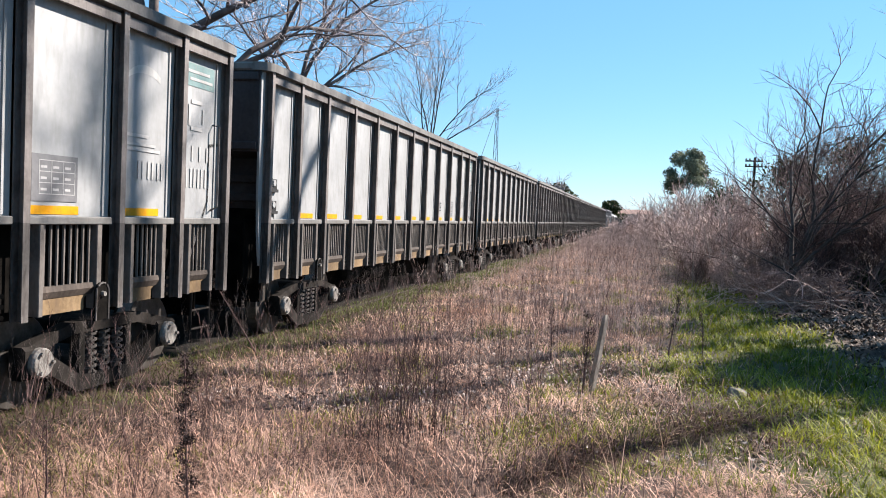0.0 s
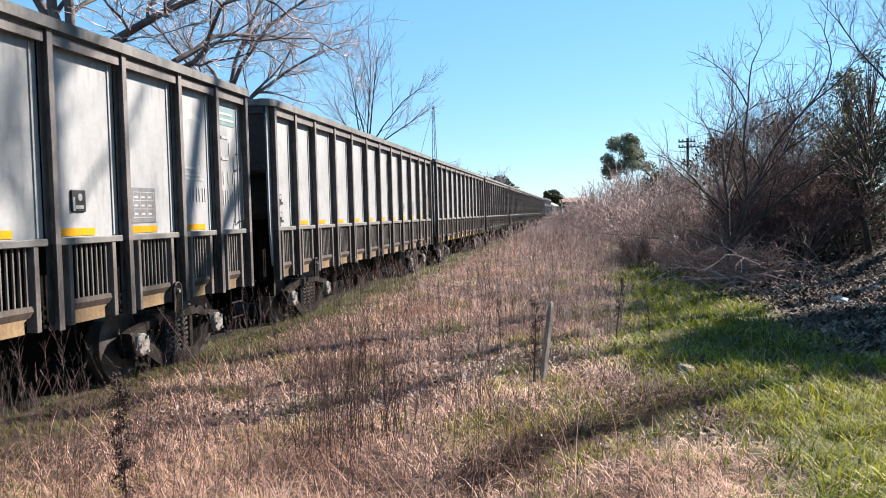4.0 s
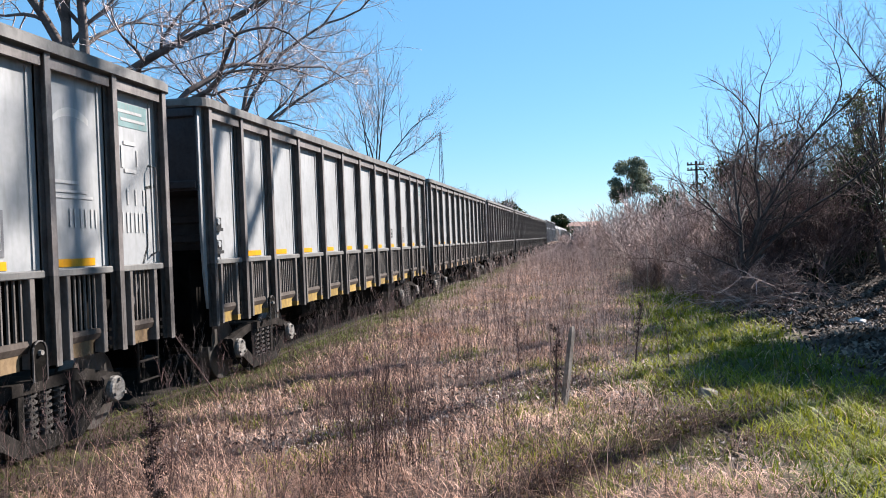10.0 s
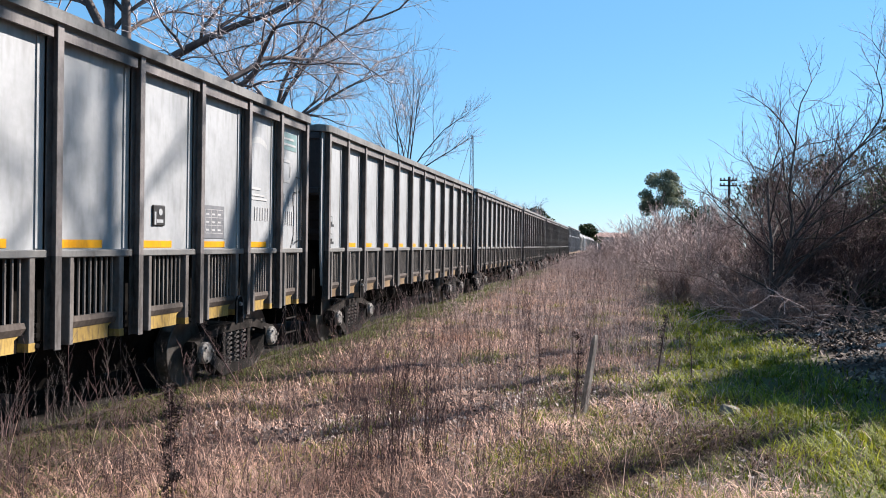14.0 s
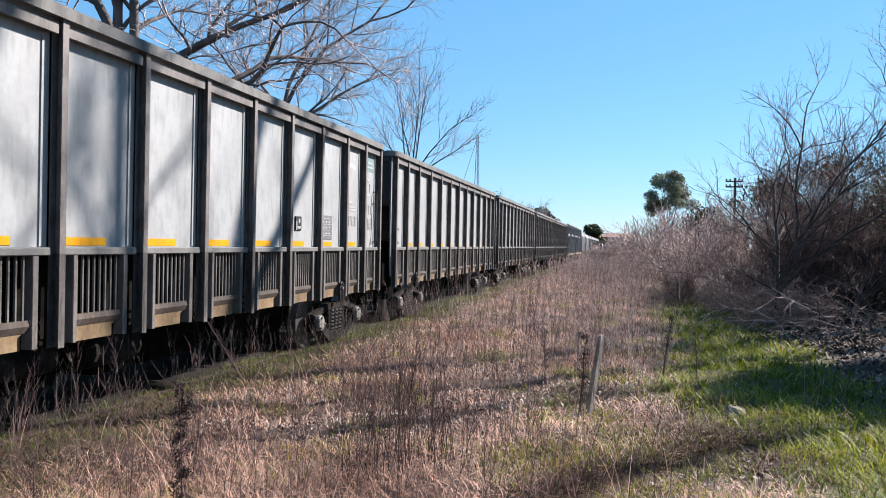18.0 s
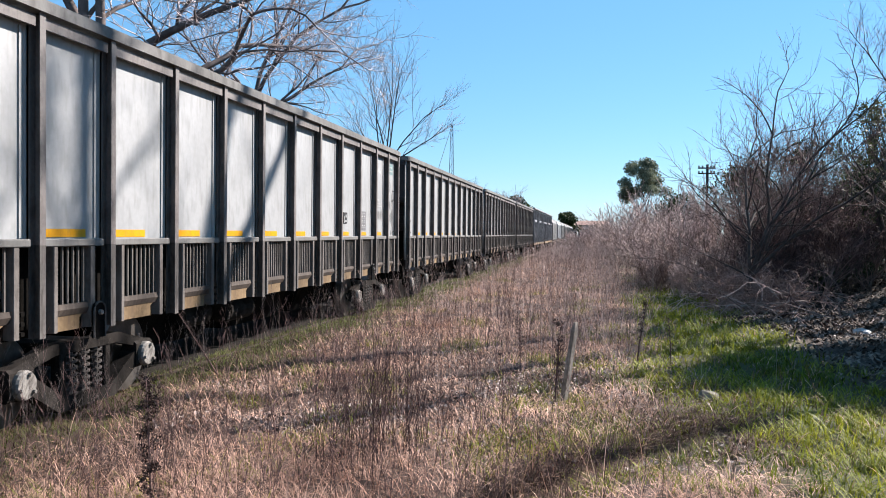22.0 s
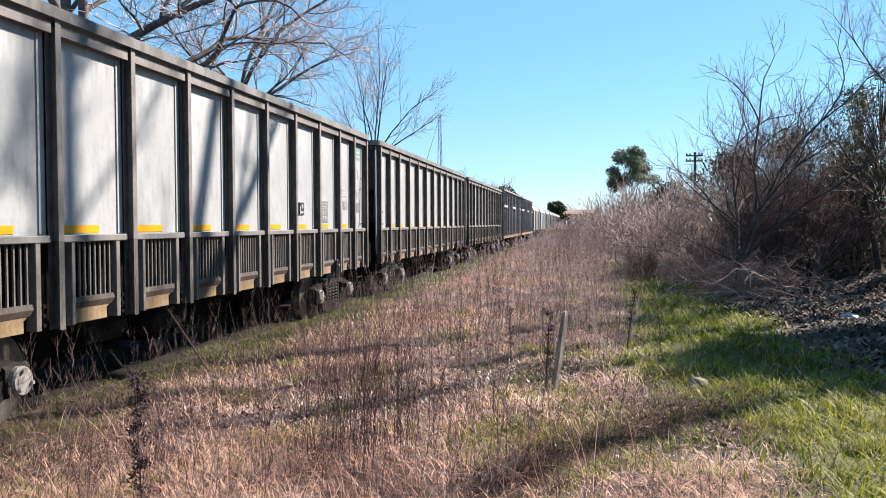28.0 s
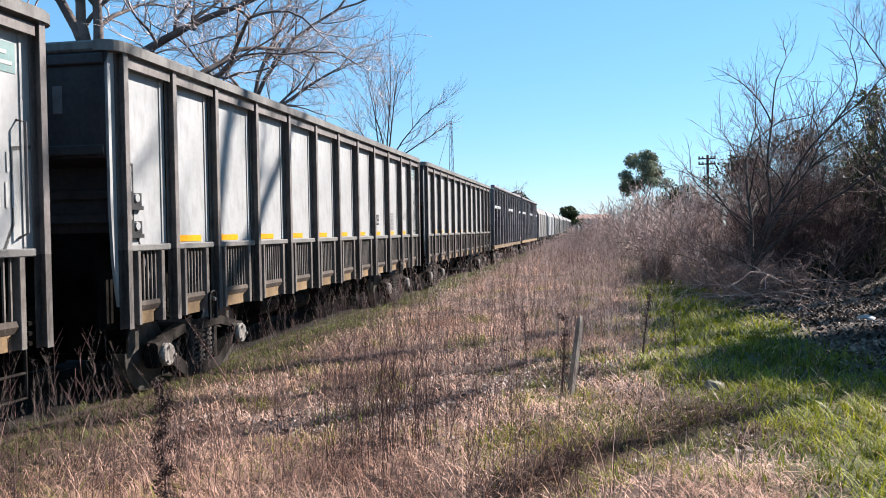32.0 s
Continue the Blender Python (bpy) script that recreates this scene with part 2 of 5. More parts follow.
# ---- the train ----
TRACK = -5.75           # centre line of the track
HW = 1.33               # half the wagon's width over the ribs
PITCH = 14.5            # wagon length over couplers
BAYS = [0.93, 1.00] + [1.19] * 8 + [1.00, 0.94]
POSTS = [sum(BAYS[:i]) for i in range(len(BAYS) + 1)]
SPAN = POSTS[-1] + 0.10
LEDGE, TOP, SILL = 1.575, 3.54, 0.80
DEEP = 0.105            # how far the ribs stand proud of the sheets
BACK = -0.105           # the leading end wall, ahead of the first rib


_mesh = {}


def kept(key, make):
    """Meshes that all wagons share are made once."""
    if key not in _mesh:
        _mesh[key] = make()
    return _mesh[key]


def bogie_parts(car, yc):
    """Bogie: two trussed side frames, springs, axle boxes, bolster and two wheelsets that turn."""
    bogie = part("bogie", kept("bolster", lambda: Shape().box(-1.02, 1.02, -0.18, 0.18, 0.42, 0.66, 0.03).mesh("bogie", M_IRON)), M_IRON, car, "cast iron bogie with coil springs", pose(0, yc, 0))
    wheels = []
    for s in (-1, 1):
        x = s * 1.08

        def frame_mesh():
            fr = Shape()
            fr.prism([(-1.06, 0.53), (-0.50, 0.67), (0.50, 0.67), (1.06, 0.53), (1.06, 0.44), (0.46, 0.57), (-0.46, 0.57), (-1.06, 0.44)], 0, x - 0.06, x + 0.06)
            fr.prism([(-0.99, 0.29), (-0.80, 0.29), (-0.42, 0.06), (0.42, 0.06), (0.80, 0.29), (0.99, 0.29), (0.99, 0.44), (0.77, 0.44), (0.35, 0.18), (-0.35, 0.18), (-0.77, 0.44), (-0.99, 0.44)], 0, x - 0.075, x + 0.075)
            for y in (-0.34, 0.34):
                fr.box(x - 0.05, x + 0.05, y - 0.045, y + 0.045, 0.17, 0.58, 0.01)
            return fr.mesh("side_frame", M_IRON)
        part("side_frame", kept(("sframe", s), frame_mesh), M_IRON, bogie)

        def spring_mesh():
            sp = Shape()
            turn = [(x + 0.062 * math.cos(q * 0.7), 0.062 * math.sin(q * 0.7), 0.185 + 0.0066 * q) for q in range(57)]
            sp.tube(turn, [0.014] * len(turn), 5)
            return sp.tube([(x, 0, 0.18), (x, 0, 0.56)], [0.034, 0.034], 8).mesh("coil_spring", M_SPRING)
        for dy in (-0.19, 0.0, 0.19):
            part("coil_spring", kept(("spring", s), spring_mesh), M_SPRING, bogie, at=pose(0, dy, 0))
        for dy in (-0.93, 0.93):
            part("axle_box", kept(("abox", s), lambda: Shape().box(min(x - s * 0.07, x + s * 0.09), max(x - s * 0.07, x + s * 0.09), -0.15, 0.15, 0.27, 0.54, 0.03).mesh("axle_box", M_IRON)), M_IRON, bogie, at=pose(0, dy, 0))
    for dy in (-0.93, 0.93):
        def axle_mesh():
            ws = Shape().tube([(-1.20, 0, 0), (1.20, 0, 0)], [0.075, 0.075], 12)
            for s in (-1, 1):
                ws.tube([(s * 0.79, 0, 0), (s * 0.80, 0, 0), (s * 0.815, 0, 0), (s * 0.90, 0, 0)], [0.42, 0.43, 0.39, 0.385], 28)
            return ws.mesh("wheelset", M_IRON)
        w = part("wheelset", kept("axle", axle_mesh), M_IRON, car, "steel wheels on one axle", pose(0, yc + dy, 0.40))
        for s in (-1, 1):
            part("tyre", kept(("tyre", s), lambda: Shape().tube([(s * 0.80, 0, 0), (s * 0.935, 0, 0), (s * 0.94, 0, 0), (s * 0.94, 0, 0), (s * 0.915, 0, 0)], [0.405, 0.397, 0.39, 0.335, 0.33], 32, False).mesh("tyre", M_TYRE)), M_TYRE, w, "bright worn wheel tread")

            def cap_mesh():
                cap = Shape().tube([(s * 1.16, 0, 0), (s * 1.205, 0, 0), (s * 1.225, 0, 0), (s * 1.228, 0, 0), (s * 1.20, 0, 0)], [0.125, 0.125, 0.112, 0.07, 0.055], 20)
                for k in range(3):
                    q = 2.094 * k
                    cap.tube([(s * 1.222, 0.09 * math.cos(q), 0.09 * math.sin(q)), (s * 1.25, 0.09 * math.cos(q), 0.09 * math.sin(q))], [0.017, 0.017], 6)
                return cap.mesh("axle_cap", M_HUB)
            part("axle_cap", kept(("acap", s), cap_mesh), M_HUB, w, "worn bright axle cap with bolts")
        wheels.append(w)
    return wheels


def side_parts(car, s, chute, rng):
    """One long side: ribs, sheets, ledges, grilles and discharge chutes."""
    xo, xp = s * HW, s * (HW - DEEP)

    def bx(a, b, y0, y1, z0, z1, c=0.0):
        return Shape().box(min(a, b), max(a, b), y0, y1, z0, z1, c)

    for i, y in enumerate(POSTS):
        def channel(name, z0, z1, material):
            g = bx(xo, xo - s * 0.012, 0.026, 0.10, z0, z1)
            for b in (bx(xo - s * 0.0125, xp + s * 0.003, 0.088, 0.10, z0, z1), bx(xp + s * 0.014, xp + s * 0.003, 0.02, 0.0875, z0, z1)):
                g.add(b.v, b.f)
            return g.mesh(name, material)
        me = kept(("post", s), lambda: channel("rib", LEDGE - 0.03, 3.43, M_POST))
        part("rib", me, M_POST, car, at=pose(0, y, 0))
        # below the ledge the same channel takes a darker tone
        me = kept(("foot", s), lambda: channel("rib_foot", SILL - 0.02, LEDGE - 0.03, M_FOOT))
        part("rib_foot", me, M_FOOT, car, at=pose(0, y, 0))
    for i, w in enumerate(BAYS):
        y = POSTS[i]

        def sheet(w=w):
            sh = bx(xp, xp - s * 0.03, 0.0, w + 0.10, LEDGE - 0.02, 3.40)
            e = bx(xp + s * 0.012, xp, w - 0.10, w - 0.075, LEDGE + 0.03, 3.30)
            sh.add(e.v, e.f)
            return sh.mesh("side_sheet", M_PANEL)
        part("side_sheet", kept(("sheet", s, w), sheet), M_PANEL, car, at=pose(0, y, 0))
        part("ledge", kept(("ledge", s, w), lambda: bx(xo - s * 0.02, xp - s * 0.04, 0.102, w - 0.06, LEDGE - 0.045, LEDGE + 0.02, 0.008).mesh("ledge", M_EDGE)), M_EDGE, car, at=pose(0, y, 0))
        part("upper_rail", kept(("urail", s, w), lambda: bx(xo - s * 0.02, xo - s * 0.05, 0.101, w - 0.001, 3.31, 3.40).mesh("upper_rail", M_POST)), M_POST, car, at=pose(0, y, 0))
        gx = xp - s * 0.02

        def grille(w=w):
            g0, g1 = 0.30, w - 0.26
            g = Shape()
            k = max(5, round((g1 - g0) / 0.075))
            for j in range(k):
                yy = g0 + (g1 - g0) * (j + 0.5) / k
                b = bx(gx + s * 0.06, gx + s * 0.042, yy - 0.0085, yy + 0.0085, 1.02, LEDGE - 0.05)
                g.add(b.v, b.f)
            return g.mesh("grille", M_LOW)
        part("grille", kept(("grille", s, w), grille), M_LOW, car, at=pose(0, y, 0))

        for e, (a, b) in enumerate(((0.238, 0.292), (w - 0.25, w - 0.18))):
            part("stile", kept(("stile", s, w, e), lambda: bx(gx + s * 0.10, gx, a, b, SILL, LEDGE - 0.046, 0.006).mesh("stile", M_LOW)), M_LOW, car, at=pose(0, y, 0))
        part("cover_plate", kept(("cover", s, w), lambda: bx(gx + s * 0.02, gx + s * 0.005, w - 0.178, w - 0.09, 0.86, LEDGE - 0.06).mesh("cover_plate", M_LOW)), M_LOW, car, at=pose(0, y, 0))
        for z in (0.84, 0.92, 1.0):
            part("hinge_bolt", kept(("bolt", s, w), lambda: bx(gx + s * 0.11, gx + s * 0.05, w - 0.178, w - 0.135, -0.016, 0.016, 0.006).mesh("hinge_bolt", M_BLACK)), M_BLACK, car, at=pose(0, y, z))

        def chute_mesh(w=w):
            a, b = 0.24, w - 0.252
            return Shape().prism([(a + 0.005, 0.955), (b - 0.005, 0.955), (b - 0.10, 0.90), (b - 0.10, SILL), (a + 0.005, SILL)], 0, gx + s * 0.03, gx + s * 0.055).mesh("chute", chute)
        c = part("chute", kept(("chute", s, w, chute.name), chute_mesh), chute, car, at=pose(0, y, 0))

        def lip_mesh(w=w):
            a, b = 0.24, w - 0.252
            return Shape().prism([(gx + s * 0.03, 1.03), (gx + s * 0.075, 1.03), (gx + s * 0.085, 0.985), (gx + s * 0.06, 0.93), (gx + s * 0.03, 0.93)], 1, a, b).mesh("chute_lip", M_LIP)
        part("chute_lip", kept(("lip", s, w), lip_mesh), M_LIP, c)
        if chute is M_CHUTE_Y:
            part("stile_band", kept(("sband", s, w), lambda: bx(gx + s * 0.103, gx, w - 0.253, w - 0.177, SILL - 0.003, 0.865).mesh("stile_band", M_CHUTE_Y)), M_CHUTE_Y, car, at=pose(0, y, 0))
        if 0 < i < len(BAYS) - 1:
            part("reflector_strip", kept(("strip", s), lambda: bx(xp + s * 0.006, xp + s * 0.001, 0.20, 0.78, LEDGE + 0.035, LEDGE + 0.105).mesh("reflector_strip", M_YELLOW)), M_YELLOW, car, "yellow reflective strip", at=pose(0, y, 0))


def body_parts(car):
    """Top cap, end walls, inner slopes and underframe."""
    for s in (-1, 1):
        def cap(s=s):
            r, y0, y1, xa, xb = 0.20, BACK - 0.04, SPAN + 0.16, HW + 0.03, HW - 0.21
            arc = [(xa - r + r * math.cos(q * 0.262), r * math.sin(q * 0.262)) for q in range(7)]
            out = [(xb, y0)] + [(u, y0 + r - v) for u, v in reversed(arc)] + [(u, y1 - r + v) for u, v in arc] + [(xb, y1)]
            inset = [(s * (u - 0.018 if u > xb else u), v + (0.018 if v < y0 + 0.3 else -0.018)) for u, v in out]
            c = Shape().prism([(s * u, v) for u, v in out], 2, 3.432, TOP - 0.022)
            return c.prism(inset, 2, TOP - 0.022, TOP).mesh("top_cap", M_CAP)
        part("top_cap", kept(("cap", s), cap), M_CAP, car)
        # black sheet standing for the dark recess behind the grilles
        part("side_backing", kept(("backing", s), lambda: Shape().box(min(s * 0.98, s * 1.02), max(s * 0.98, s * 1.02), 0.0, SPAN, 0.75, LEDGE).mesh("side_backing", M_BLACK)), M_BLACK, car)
        # corner plate at the leading and trailing ends, cut away towards the bottom
        for y0, y1 in ((BACK, -0.002), (SPAN + 0.10, SPAN + 0.002)):
            def corner(y0=y0, y1=y1):
                prof = [(y0, 3.33), (y0 + (y1 - y0) * 0.35, 3.42), (y1, 3.43), (y1, 1.0), (y1 + (y0 - y1) * 0.3, 1.15), (y1 + (y0 - y1) * 0.72, 1.45), (y0, 1.95)]
                return Shape().prism(prof, 0, s * (HW - 0.09), s * (HW - 0.12)).mesh("corner_plate", M_PANEL)
            part("corner_plate", kept(("corner", s, y0), corner), M_PANEL, car)
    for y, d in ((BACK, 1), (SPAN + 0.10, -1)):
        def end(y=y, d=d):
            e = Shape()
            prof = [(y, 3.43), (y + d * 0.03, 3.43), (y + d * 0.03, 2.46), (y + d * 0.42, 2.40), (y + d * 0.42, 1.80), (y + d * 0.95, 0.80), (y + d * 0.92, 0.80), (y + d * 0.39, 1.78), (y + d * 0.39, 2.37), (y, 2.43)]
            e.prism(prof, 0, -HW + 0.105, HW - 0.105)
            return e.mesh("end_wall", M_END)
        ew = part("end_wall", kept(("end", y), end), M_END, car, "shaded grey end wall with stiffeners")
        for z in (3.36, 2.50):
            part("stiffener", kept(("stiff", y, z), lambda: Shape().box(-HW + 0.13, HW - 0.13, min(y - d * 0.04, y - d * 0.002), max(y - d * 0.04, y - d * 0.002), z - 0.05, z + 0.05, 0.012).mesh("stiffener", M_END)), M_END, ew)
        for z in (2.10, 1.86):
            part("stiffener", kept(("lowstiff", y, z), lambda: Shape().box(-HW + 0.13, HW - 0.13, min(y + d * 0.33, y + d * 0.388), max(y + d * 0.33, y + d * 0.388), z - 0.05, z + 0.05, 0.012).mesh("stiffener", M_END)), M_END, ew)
        part("end_cap", kept(("ecap", y), lambda: Shape().box(-HW + 0.212, HW - 0.212, min(y - d * 0.035, y + d * 0.12), max(y - d * 0.035, y + d * 0.12), 3.432, TOP - 0.004, 0.02).mesh("end_cap", M_CAP)), M_CAP, car)
        part("end_lettering", kept(("elet", y), lambda: Shape().box(0.30, 0.40, min(y - d * 0.004, y - d * 0.001), max(y - d * 0.004, y - d * 0.001), 2.86, 3.12).box(0.48, 0.58, min(y - d * 0.004, y - d * 0.001), max(y - d * 0.004, y - d * 0.001), 2.86, 3.12).box(0.66, 0.76, min(y - d * 0.004, y - d * 0.001), max(y - d * 0.004, y - d * 0.001), 2.86, 3.12).mesh("end_lettering", M_PLATE)), M_PLATE, ew, "faded pale number bars")
    # added black sheets that keep the openings below the end slopes dark
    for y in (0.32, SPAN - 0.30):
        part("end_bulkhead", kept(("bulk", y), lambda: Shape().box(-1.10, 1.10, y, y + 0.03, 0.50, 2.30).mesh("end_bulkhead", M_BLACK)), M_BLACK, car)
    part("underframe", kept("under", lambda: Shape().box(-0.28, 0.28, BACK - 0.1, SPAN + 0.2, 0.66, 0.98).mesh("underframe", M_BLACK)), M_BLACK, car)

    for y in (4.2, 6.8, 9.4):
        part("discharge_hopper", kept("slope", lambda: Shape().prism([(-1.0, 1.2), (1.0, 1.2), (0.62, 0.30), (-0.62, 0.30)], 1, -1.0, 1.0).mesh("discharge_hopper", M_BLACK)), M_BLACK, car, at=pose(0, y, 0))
    part("brake_cylinder", kept("brake", lambda: Shape().tube([(0.75, 4.2, 0.62), (0.75, 4.9, 0.62)], [0.16, 0.16], 14).mesh("brake_cylinder", M_IRON)), M_IRON, car)
    part("air_tank", kept("tank", lambda: Shape().tube([(0.8, 5.3, 0.60), (0.8, 5.36, 0.6), (0.8, 6.1, 0.6), (0.8, 6.16, 0.60)], [0.1, 0.17, 0.17, 0.1], 14).mesh("air_tank", M_IRON)), M_IRON, car)
    part("brake_rod", kept("rod", lambda: Shape().tube([(0.35, 1.2, 0.50), (0.35, SPAN - 1.2, 0.50)], [0.02, 0.02], 6).mesh("brake_rod", M_BLACK)), M_BLACK, car)
    for y in (BACK - 0.12, SPAN + 0.2):
        d = -1 if y < 0 else 1
        part("coupler", kept(("coup", d), lambda: Shape().box(-0.13, 0.13, min(y, y + d * 0.38), max(y, y + d * 0.38), 0.70, 0.92, 0.03).mesh("coupler", M_IRON)), M_IRON, car)
        part("air_hose", kept(("hose", d), lambda: Shape().tube([(0.3, y, 0.72), (0.32, y + d * 0.12, 0.5), (0.3, y + d * 0.3, 0.42)], [0.02] * 3, 6).mesh("air_hose", M_BLACK)), M_BLACK, car)


def hopper_wagon(k):
    """Ribbed grey hopper wagon; y=0 is the near edge of its leading rib."""
    rng = random.Random(100 + k)
    yellow = k == 2
    car = thing("hopper_wagon", "grey ribbed steel hopper wagon with %s chutes, rolling" % ("yellow painted" if yellow else "rusty brown"), "wagon", "wagons of the train")
    body_parts(car)
    for s in (1, -1):
        side_parts(car, s, M_CHUTE_Y if yellow else M_CHUTE, rng)
    wheels = bogie_parts(car, 1.88) + bogie_parts(car, SPAN - 1.88)
    x = HW - DEEP + 0.001
    y = POSTS[-2]
    # emblem and lettering on the last bay
    part("emblem", kept("emblem", lambda: Shape().box(x, x + 0.004, 0.16, 0.80, 2.98, 3.22).mesh("emblem", M_TEAL)), M_TEAL, car, "teal emblem rectangle", pose(0, y, 0))

    def bars(rows):
        g = Shape()
        for a, b, z0, z1 in rows:
            g.box(x + 0.005, x + 0.008, a, b, z0, z1)
        return g.mesh("lettering", M_WHITE)
    part("emblem_bars", kept("ebars", lambda: bars([(0.20, 0.70, 3.12, 3.15), (0.30, 0.76, 3.04, 3.07)])), M_WHITE, car, "", pose(0, y, 0))
    part("lettering", kept("num1", lambda: bars([(0.22 + 0.15 * j, 0.25 + 0.15 * j, 2.20, 2.36) for j in range(4)] + [(0.20 + 0.15 * j, 0.23 + 0.15 * j, 1.92, 2.12) for j in range(4)] + [(0.27 + 0.15 * j, 0.29 + 0.15 * j, 1.92, 2.12) for j in range(4)])), M_WHITE, car, "", pose(0, y, 0))
    part("lettering", kept("num2", lambda: bars([(0.42 + 0.16 * j, 0.45 + 0.16 * j, 1.96, 2.13) for j in range(3)] + [(0.49 + 0.16 * j, 0.51 + 0.16 * j, 1.96, 2.13) for j in range(3)] + [(0.16, 0.78, 2.22, 2.245), (0.16, 0.70, 2.27, 2.295), (0.18, 0.58, 2.35, 2.38)])), M_WHITE, car, "", pose(0, POSTS[-3], 0))

    def swoosh():
        g = Shape()
        for j in range(8):
            q = 0.55 + j * 0.22
            g.add([(x + 0.002, 0.52 - 0.36 * math.cos(q + e), 2.74 + (0.30 if o else 0.22) * math.sin(q + e)) for e, o in ((0, 0), (0, 1), (0.22, 1), (0.22, 0))], [(0, 1, 2, 3)])
        return g.mesh("faded_emblem", M_FADED)
    part("faded_emblem", kept("swoosh", swoosh), M_FADED, car, "faded pale arc of an old emblem", pose(0, POSTS[-3], 0))

    def plate():
        return Shape().box(x, x + 0.006, 0.22, 0.76, 1.715, 2.09).mesh("data_plate", M_PLATE)
    p = part("data_plate", kept("plate", plate), M_PLATE, car, "dark grey data plate with a pale grid of marks", pose(0, POSTS[-4], 0))
    part("plate_lettering", kept("pmarks", lambda: bars([(0.30, 0.72, 1.77 + 0.09 * j, 1.776 + 0.09 * j) for j in range(4)] + [(0.30 + 0.14 * j, 0.306 + 0.14 * j, 1.77, 2.045) for j in range(4)] + [(0.32 + 0.14 * (j % 3), 0.39 + 0.14 * (j % 3), 1.80 + 0.09 * (j // 3), 1.82 + 0.09 * (j // 3)) for j in range(9)])), M_WHITE, p)
    part("pale_door", kept("pdoor", lambda: Shape().box(HW - DEEP - 0.02, HW - DEEP + 0.03, 0.945, 1.075, 0.86, LEDGE - 0.055, 0.006).mesh("pale_door", M_EDGE)), M_EDGE, car, "pale painted flap beside a grille", pose(0, POSTS[-4], 0))
    # rounded guards of the brake gear, hanging from the sill
    for yg in (POSTS[-3] - 0.30, POSTS[2] - 0.26):
        def guard():
            out = [(0.0, 0.70), (0.18, 0.70)] + [(0.09 + 0.09 * math.cos(q * 0.393), 0.94 + 0.09 * math.sin(q * 0.393)) for q in range(9)]
            return Shape().prism(out, 0, HW - 0.01, HW + 0.012).mesh("brake_guard", M_BLACK)
        g = part("brake_guard", kept("guard", guard), M_BLACK, car, "black rounded brake gear guard", pose(0, yg, 0))
        part("guard_rim", kept("grim", lambda: Shape().tube([(HW + 0.014, 0.004, 0.70)] + [(HW + 0.014, 0.09 - 0.086 * math.cos(q * 0.393), 0.94 + 0.086 * math.sin(q * 0.393)) for q in range(9)] + [(HW + 0.014, 0.176, 0.70)], [0.009] * 11, 5).mesh("guard_rim", M_FOOT)), M_FOOT, g)
        part("guard_bolt", kept("gbolt", lambda: Shape().tube([(HW + 0.012, 0.09, 0.93), (HW + 0.04, 0.09, 0.93)], [0.026, 0.022], 8).mesh("guard_bolt", M_HUB)), M_HUB, g)
    card = part("defect_card_holder", kept("card", lambda: Shape().box(x, x + 0.02, 0.41, 0.62, 1.83, 2.04, 0.01).mesh("card", M_CARD)), M_CARD, car, "black card holder with a white mark", pose(0, POSTS[-5], 0))
    part("card_mark", kept("cmark", lambda: Shape().tube([(x + 0.021, 0.53, 1.97), (x + 0.025, 0.53, 1.97)], [0.035, 0.035], 12).box(x + 0.021, x + 0.024, 0.46, 0.58, 1.86, 1.895).box(x + 0.021, x + 0.024, 0.42, 0.45, 1.84, 1.97).mesh("card_mark", M_PANEL)), M_PANEL, card)
    # round-lettered letter, handrail and step at the trailing corner
    part("big_letter", kept("letter", lambda: bars([(0.34, 0.56, 2.80, 2.84), (0.34, 0.56, 2.52, 2.56), (0.29, 0.33, 2.57, 2.79), (0.57, 0.60, 2.60, 2.76)])), M_WHITE, car, "", pose(0, y, 0))
    part("handrail", kept("rail", lambda: Shape().tube([(x, 0.80, 2.62), (x + 0.08, 0.80, 2.60), (x + 0.08, 0.80, 1.72), (x, 0.80, 1.68)], [0.012] * 4, 6).mesh("handrail", M_POST)), M_POST, car, "", pose(0, y, 0))
    part("step", kept("step", lambda: Shape().tube([(x + 0.02, 0.42, 0.82), (x + 0.02, 0.42, 0.40), (x + 0.02, 0.80, 0.40), (x + 0.02, 0.80, 0.82)], [0.016] * 4, 6).tube([(x + 0.02, 0.42, 0.60), (x + 0.02, 0.80, 0.60)], [0.014] * 2, 6).mesh("step", M_IRON)), M_IRON, car, "", pose(0, y, 0))
    # two small boxes on the first bay
    for z in (2.03, 1.75):
        b = part("latch_box", kept("latch", lambda: Shape().box(x, x + 0.045, 0.18, 0.42, -0.09, -0.05).box(x, x + 0.045, 0.18, 0.24, -0.048, 0.09).box(x, x + 0.012, 0.242, 0.44, -0.048, 0.08).mesh("latch_box", M_CARD)), M_CARD, car, "", pose(0, 0, z))
        part("latch_face", kept("lface", lambda: Shape().tube([(x + 0.013, 0.34, 0.03), (x + 0.03, 0.34, 0.03)], [0.045, 0.04], 12).mesh("latch_face", M_PANEL)), M_PANEL, b)
    return car, wheels


